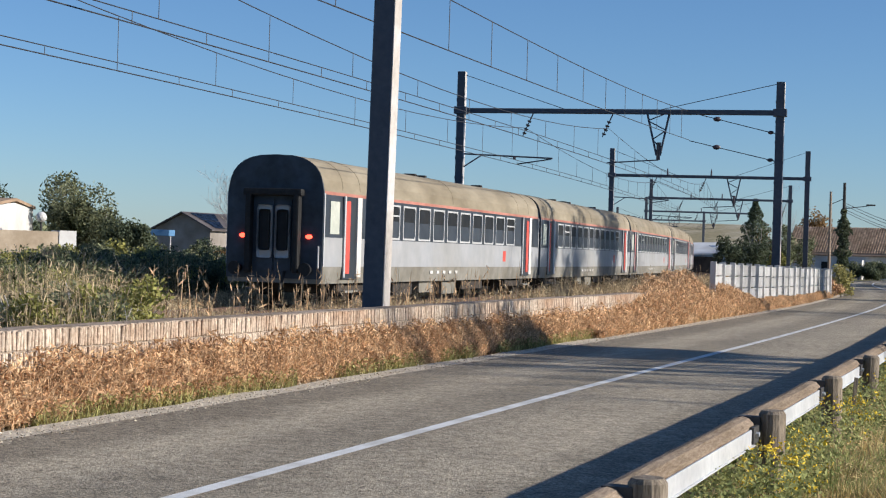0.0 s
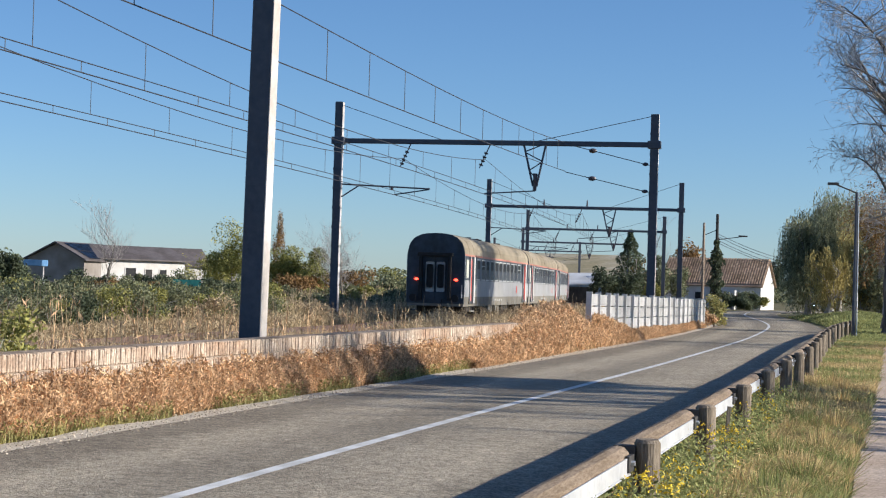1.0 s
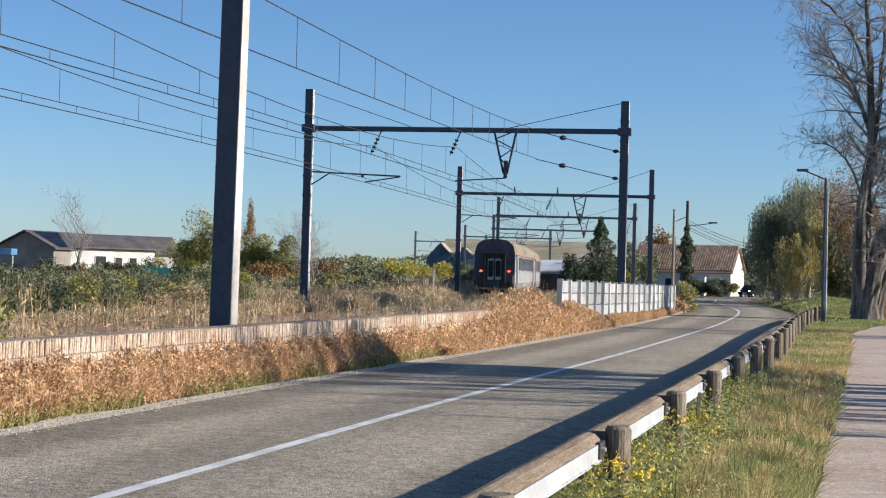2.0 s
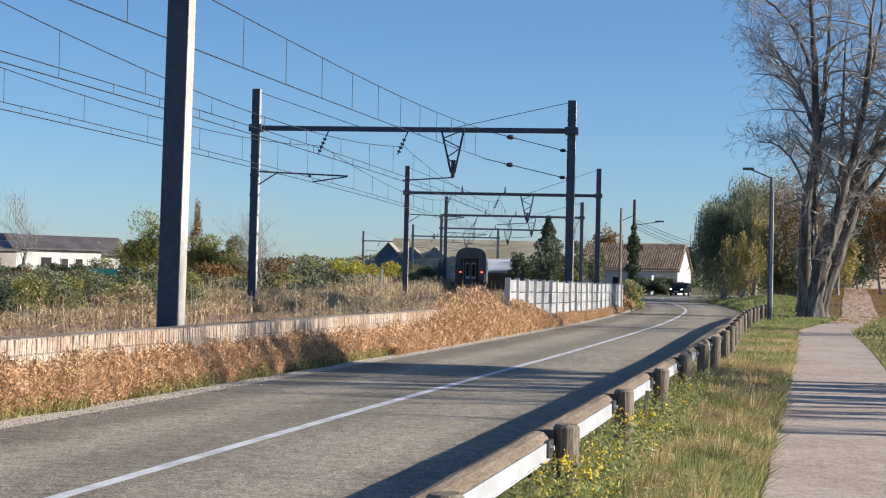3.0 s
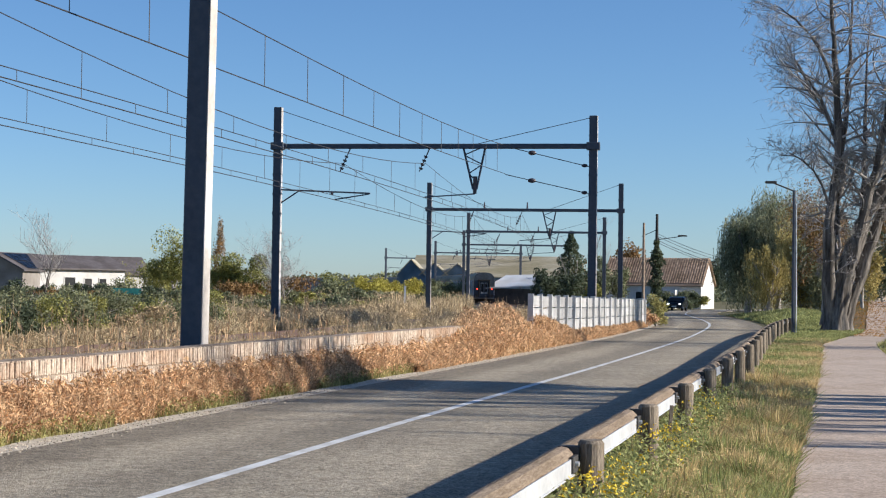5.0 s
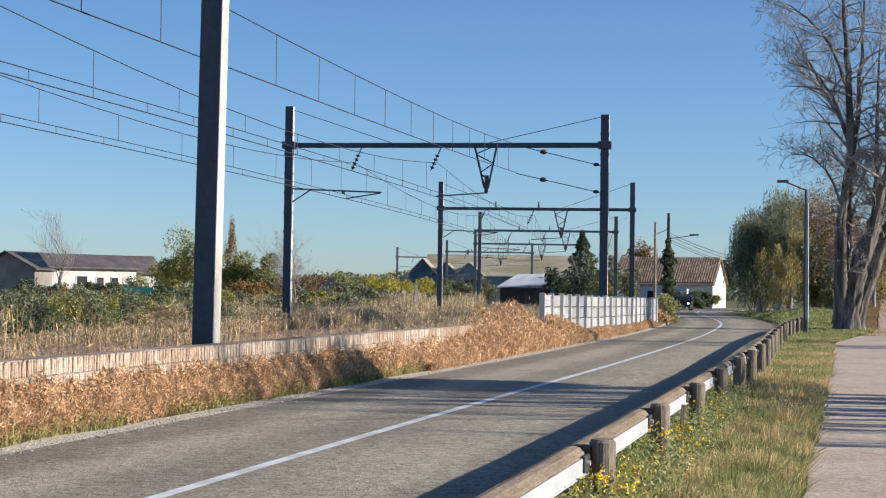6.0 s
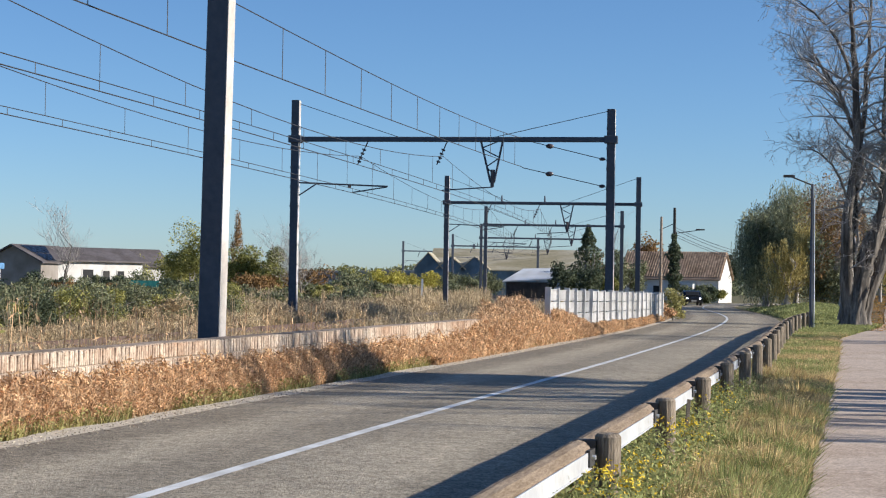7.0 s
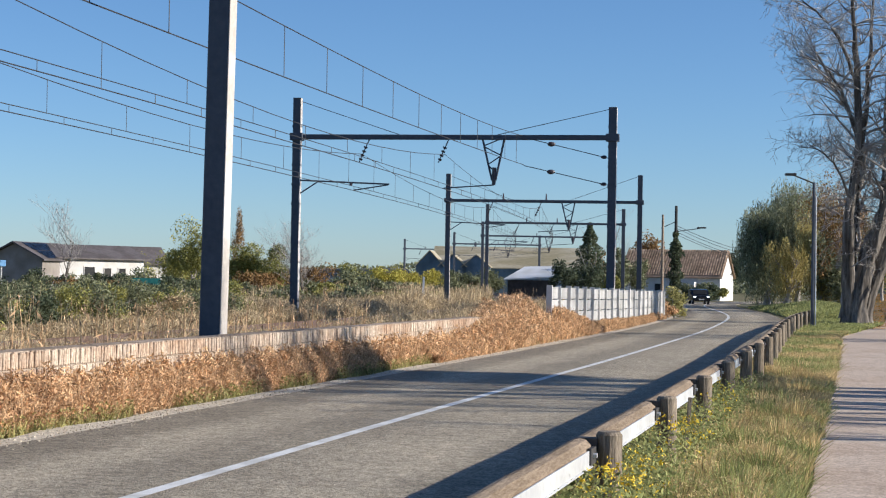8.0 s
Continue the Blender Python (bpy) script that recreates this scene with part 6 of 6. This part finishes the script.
    for x, y, h, w in ((30.2, 211.0, 2.2, 3.2), (32.6, 211.5, 2.4, 3.4), (31.6, 210.0, 1.6, 3.0)):
        shrub(x, y, h, w, M_DARKLEAF, "dense dark bush before the farmhouse", leaf=0.15, n=2600, group="bushes by the farmhouse", lumps=14)
    shrub(12.9, 96.5, 1.7, 2.0, M_HERB, "olive and straw bush at the end of the white fence", leaf=0.08, n=3200, group="bushes by the fence", lumps=12)
    shrub(12.3, 95.0, 1.2, 1.6, M_DRYWEED, "dry brown bush at the end of the white fence", leaf=0.08, n=1800, group="bushes by the fence", lumps=10)
    # unseen tall trees added right of the path, so that their crowns shade the railway
    for x, y, sd in ((28.5, 70, 96), (29.0, 77.5, 97), (29.5, 85.5, 98)):
        leafy_tree("plane_tree", x, y, 16.5, 6.5, M_BROWNLEAF, "unseen tall plane tree, its high withered crown added to shade the railway", sd, 0.17, 2600, trunk_r=0.3, crown_from=0.66)
    # trees added out of view right of the path to shade the rise
    for x, y, sd in ((48.0, 108, 93), (51.5, 121, 94), (57.0, 139, 95)):
        leafy_tree("autumn_tree", x, y, 6.5, 7.0, M_BROWNLEAF, "out-of-view broad low autumn tree added to shade the rise", sd, 0.22, 3000, crown_from=0.25)
    # dense trees right of the bend, which shade it
    for x, y, h, w, sd in ((45.0, 184, 10.5, 7.5, 91), (50.5, 194, 11.5, 8.0, 92)):
        leafy_tree("evergreen_tree", x, y, h, w, M_DARKLEAF, "dense dark green tree beyond the willows", sd, 0.2, 7000, crown_from=0.1)
    hanging_tree("willow", 31.6, 145, 8.6, 4.6, M_WILLOWGOLD, "golden willow with thin hanging strands behind the street lamp", 52, 1300, 0.11)
    bare_tree(24.2, 232, 12.5, 0.22, 61, "bare tree behind the farmhouse", levels=3, spread=0.35)
    leafy_tree("autumn_tree", 27.6, 236, 9.2, 4.4, M_BROWNLEAF, "brown autumn tree behind the farmhouse", 62, 0.22, 2600)
    leafy_tree("autumn_tree", 39.2, 240, 7.2, 5.0, M_DARKLEAF, "dark tree behind the farmhouse", 63, 0.24, 2600)
    # behind the field
    leafy_tree("garden_tree", -34.0, 96, 5.9, 4.6, M_DARKLEAF, "dark evergreen behind a white house", 71, 0.13, 9000, crown_from=0.1)
    leafy_tree("garden_tree", -25.7, 85, 5.4, 4.2, M_BRAMBLE, "feathery green garden tree beside the railway", 72, 0.1, 20000, crown_from=0.0, lumps=24)
    leafy_tree("garden_tree", -23.2, 84, 3.6, 2.6, M_DARKLEAF, "round dark evergreen bush in a garden", 73, 0.1, 11000, crown_from=0.0, lumps=24)
    bare_tree(-23.7, 110, 6.6, 0.09, 74, "slender bare sapling in the field", levels=3, spread=0.5, kids=6)
    bare_tree(-9.4, 118, 5.6, 0.09, 75, "bare spreading shrub in the field", stems=3, levels=3, spread=0.6, kids=6)
    leafy_tree("garden_tree", -23.2, 165, 6.6, 5.5, M_OLIVE, "yellow-green tree behind the field", 76, 0.12, 8000, crown_from=0.05)
    leafy_tree("garden_tree", -18.6, 170, 5.6, 5.0, M_OLIVE, "yellow-green tree behind the field", 77, 0.12, 8000, crown_from=0.05)
    leafy_tree("poplar", -20.6, 178, 9.0, 1.6, M_BROWNLEAF, "narrow thin-leaved poplar behind the field", 78, 0.09, 2600, crown_from=0.3)
    leafy_tree("garden_tree", -15.5, 168, 4.6, 4.6, M_OLIVE, "yellow-green shrub behind the field", 79, 0.12, 8000, crown_from=0.02)
    for x, y, h, w, mt in ((-34, 185, 4.6, 7, M_OLIVE), (-28.5, 190, 4.8, 6, M_OLIVE), (-12.0, 160, 3.6, 5, M_BROWNLEAF), (-8.8, 165, 3.2, 5, M_BRAMBLE), (-6.5, 150, 2.9, 4, M_BRAMBLE),
                           (-11.5, 230, 4.6, 4, M_OLIVE), (-8.0, 222, 3.9, 6, M_YELLOWLEAF), (-6.2, 223, 3.8, 5, M_YELLOWLEAF), (-3.0, 227, 3.8, 5, M_YELLOWLEAF), (-4.6, 226, 3.9, 5, M_YELLOWLEAF), (-1.5, 228, 3.9, 4, M_YELLOWLEAF), (1.0, 230, 3.6, 4, M_BRAMBLE),
                           (3.6, 236, 3.9, 4, M_BRAMBLE), (5.8, 242, 3.9, 4, M_BRAMBLE), (7.4, 246, 3.8, 3, M_BRAMBLE), (-15, 142, 2.8, 5, M_BROWNLEAF)):
        shrub(x, y, h, w, mt, {M_OLIVE: "yellow-green hedge behind the field", M_YELLOWLEAF: "bright yellow-green hedge by the railway",
                               M_BRAMBLE: "dark green hedge along the railway", M_BROWNLEAF: "reddish brown hedge behind the field"}[mt], leaf=0.13, n=3600, group="hedges behind the field", lumps=16)
    # far belt of trees on the horizon
    n = 26000
    a = rng.uniform(-0.5, 0.62, n)
    d = rng.uniform(420, 470, n)
    hmax = 5.5 + 4.5 * np.array([noise.noise((v * 22, 0, 7)) for v in a])
    z = rng.uniform(0, 1, n) * np.clip(hmax, 1.5, None)
    stuff("distant_trees", leaf_quads(np.stack([a * d, d, z], 1), 0.7), M_BRAMBLE, "distant belt of trees on the horizon", "trees")
    # ivy on the utility pole, fallen leaves, verge bank
    n = 9000
    y = rng.uniform(80, 165, n)
    x = np.interp(y, [66.4, 78, 90, 110, 140, 170], [15.2, 18.9, 22.8, 28.0, 35.8, 43.5]) + rng.uniform(-2.5, 6, n)
    stuff("fallen_leaf_litter", leaf_quads(np.stack([x, y, -0.03 + np.array([rise(v) for v in y])], 1), 0.05, 0.9), M_ORANGELEAF, "fallen orange leaves on the grass and path", "leaves")


def build_poles():
    s = thing("street_lamp", pose(17.1, 80.4, 0), "slim grey concrete street lamp by the path", "street lamp")
    part("pole", rod((0, 0, -0.1), (0, 0, 6.65), 0.095, 0.065, 10), M_STEEL_BLUE, s)
    arm = part("arm", rod((0, 0, 6.6), (-0.95, -0.1, 6.95), 0.035, n=6), M_DARKMETAL, s)
    part("lamp_head", box(-1.35, -0.85, -0.2, 0.0, 6.93, 7.05, 0.03), M_DARKMETAL, arm)
    part("conduit", rod((0.125, -0.06, 0), (0.09, -0.04, 6.0), 0.025, n=6), M_GALV, s)
    p = thing("utility_pole", pose(17.4, 137.5, 0), "pale wooden utility pole behind the fence", "utility pole", "utility poles")
    part("shaft", rod((0, 0, -0.1), (0, 0, 7.35), 0.13, 0.09, 8), M_COPING, p)
    p = thing("utility_pole", pose(18.7, 139.5, 0), "dark utility pole wrapped in ivy with a lamp arm", "utility pole", "utility poles")
    part("shaft", rod((0, 0, -0.1), (0, 0, 8.15), 0.16, 0.11, 8), M_DARKWALL, p)
    arm = part("arm", rod((0, 0, 6.1), (2.0, 0, 6.4), 0.03, n=6), M_DARKMETAL, p)
    part("lamp_head", box(1.7, 2.4, -0.1, 0.1, 6.38, 6.5, 0.03), M_DARKMETAL, arm)
    part("crossarm", rod((-1.2, 0, 6.35), (0, 0, 6.9), 0.03, n=6), M_DARKMETAL, p)
    n = 2600
    z = rng.uniform(0.2, 6.0, n)
    rr = np.interp(z, [0, 2.2, 4.2, 5.2, 6.0], [0.25, 0.42, 0.5, 0.3, 0.15]) * np.sqrt(rng.uniform(0.05, 1.3, n)) * (1 + 0.3 * np.sin(z * 3.1) + 0.25 * np.sin(z * 7.7))
    a = rng.uniform(0, 2 * math.pi, n)
    quads("ivy", leaf_quads(np.stack([rr * np.cos(a), rr * np.sin(a), z], 1), 0.14), M_DARKLEAF, p)
    b = thing("utility_pole", pose(19.0, 141.0, 0), "second dark pole of an old utility line", "utility pole", "utility poles")
    part("shaft", rod((0, 0, -0.1), (0, 0, 6.3), 0.11, 0.1, 8), M_DARKWALL, b)
    w = thing("telephone_wires", None, "thin black telephone wires sagging between poles", "wires")
    for z, zz in ((6.6, 5.6), (6.4, 5.2), (6.1, 4.8), (5.9, 4.6)):
        bm = bmesh.new()
        o, e = Vector((18.7, 139.5, z)), Vector((40.0, 205, zz))
        wire_mesh([o.lerp(e, f) - Vector((0, 0, 2.6 * f * (1 - f))) for f in np.linspace(0, 1, 12)], 0.022, bm)
        part("wire", bm, M_WIRE, w)


# ---- motion ----
SPEED = 37.5


def motions():
    s0 = float(np.interp(47.2, _ys, _ss))
    for i, c in enumerate(COACHES):
        rows = []
        for k in range(17):
            t = k * 0.5
            s = s0 + SPEED * t + i * 26.4
            a, b = track_at(s + 3.3), track_at(s + 22.7)
            d = (b - a).normalized()
            o = a - d * 3.3
            rows.append((t, pose(o.x, o.y, RAIL_Z, 0, 0, -math.degrees(math.atan2(d.x, d.y)))))
        walk(c, rows)
    way = [(0.0, 51.0, 219.5), (1.0, 42.0, 216.0), (2.3, 34.8, 207.5), (3.5, 31.0, 196.5), (4.5, 28.3, 190.0), (5.8, 26.3, 183.0),
           (6.5, 25.7, 180.0), (7.0, 25.65, 178.0), (8.0, 25.6, 173.5)]
    rows = []
    for i, (t, x, y) in enumerate(way):
        p, q = way[max(i - 1, 0)], way[min(i + 1, len(way) - 1)]
        rows.append((t, pose(x, y, 0.005, 0, 0, -math.degrees(math.atan2(q[1] - p[1], q[2] - p[2])))))
    walk(CAR, rows)


build_ground()
build_rise()
build_bank()
build_track()
build_catenaries()
build_wall()
build_fence()
build_guard_rail()
build_buildings()
build_trees()
build_poles()
first = build_coach()
COACHES = [first] + [copy_thing(first, Matrix()) for _ in range(6)]
tail_lamps(first)
CAR = build_car()
build_weeds()
build_verge()
build_field()
motions()
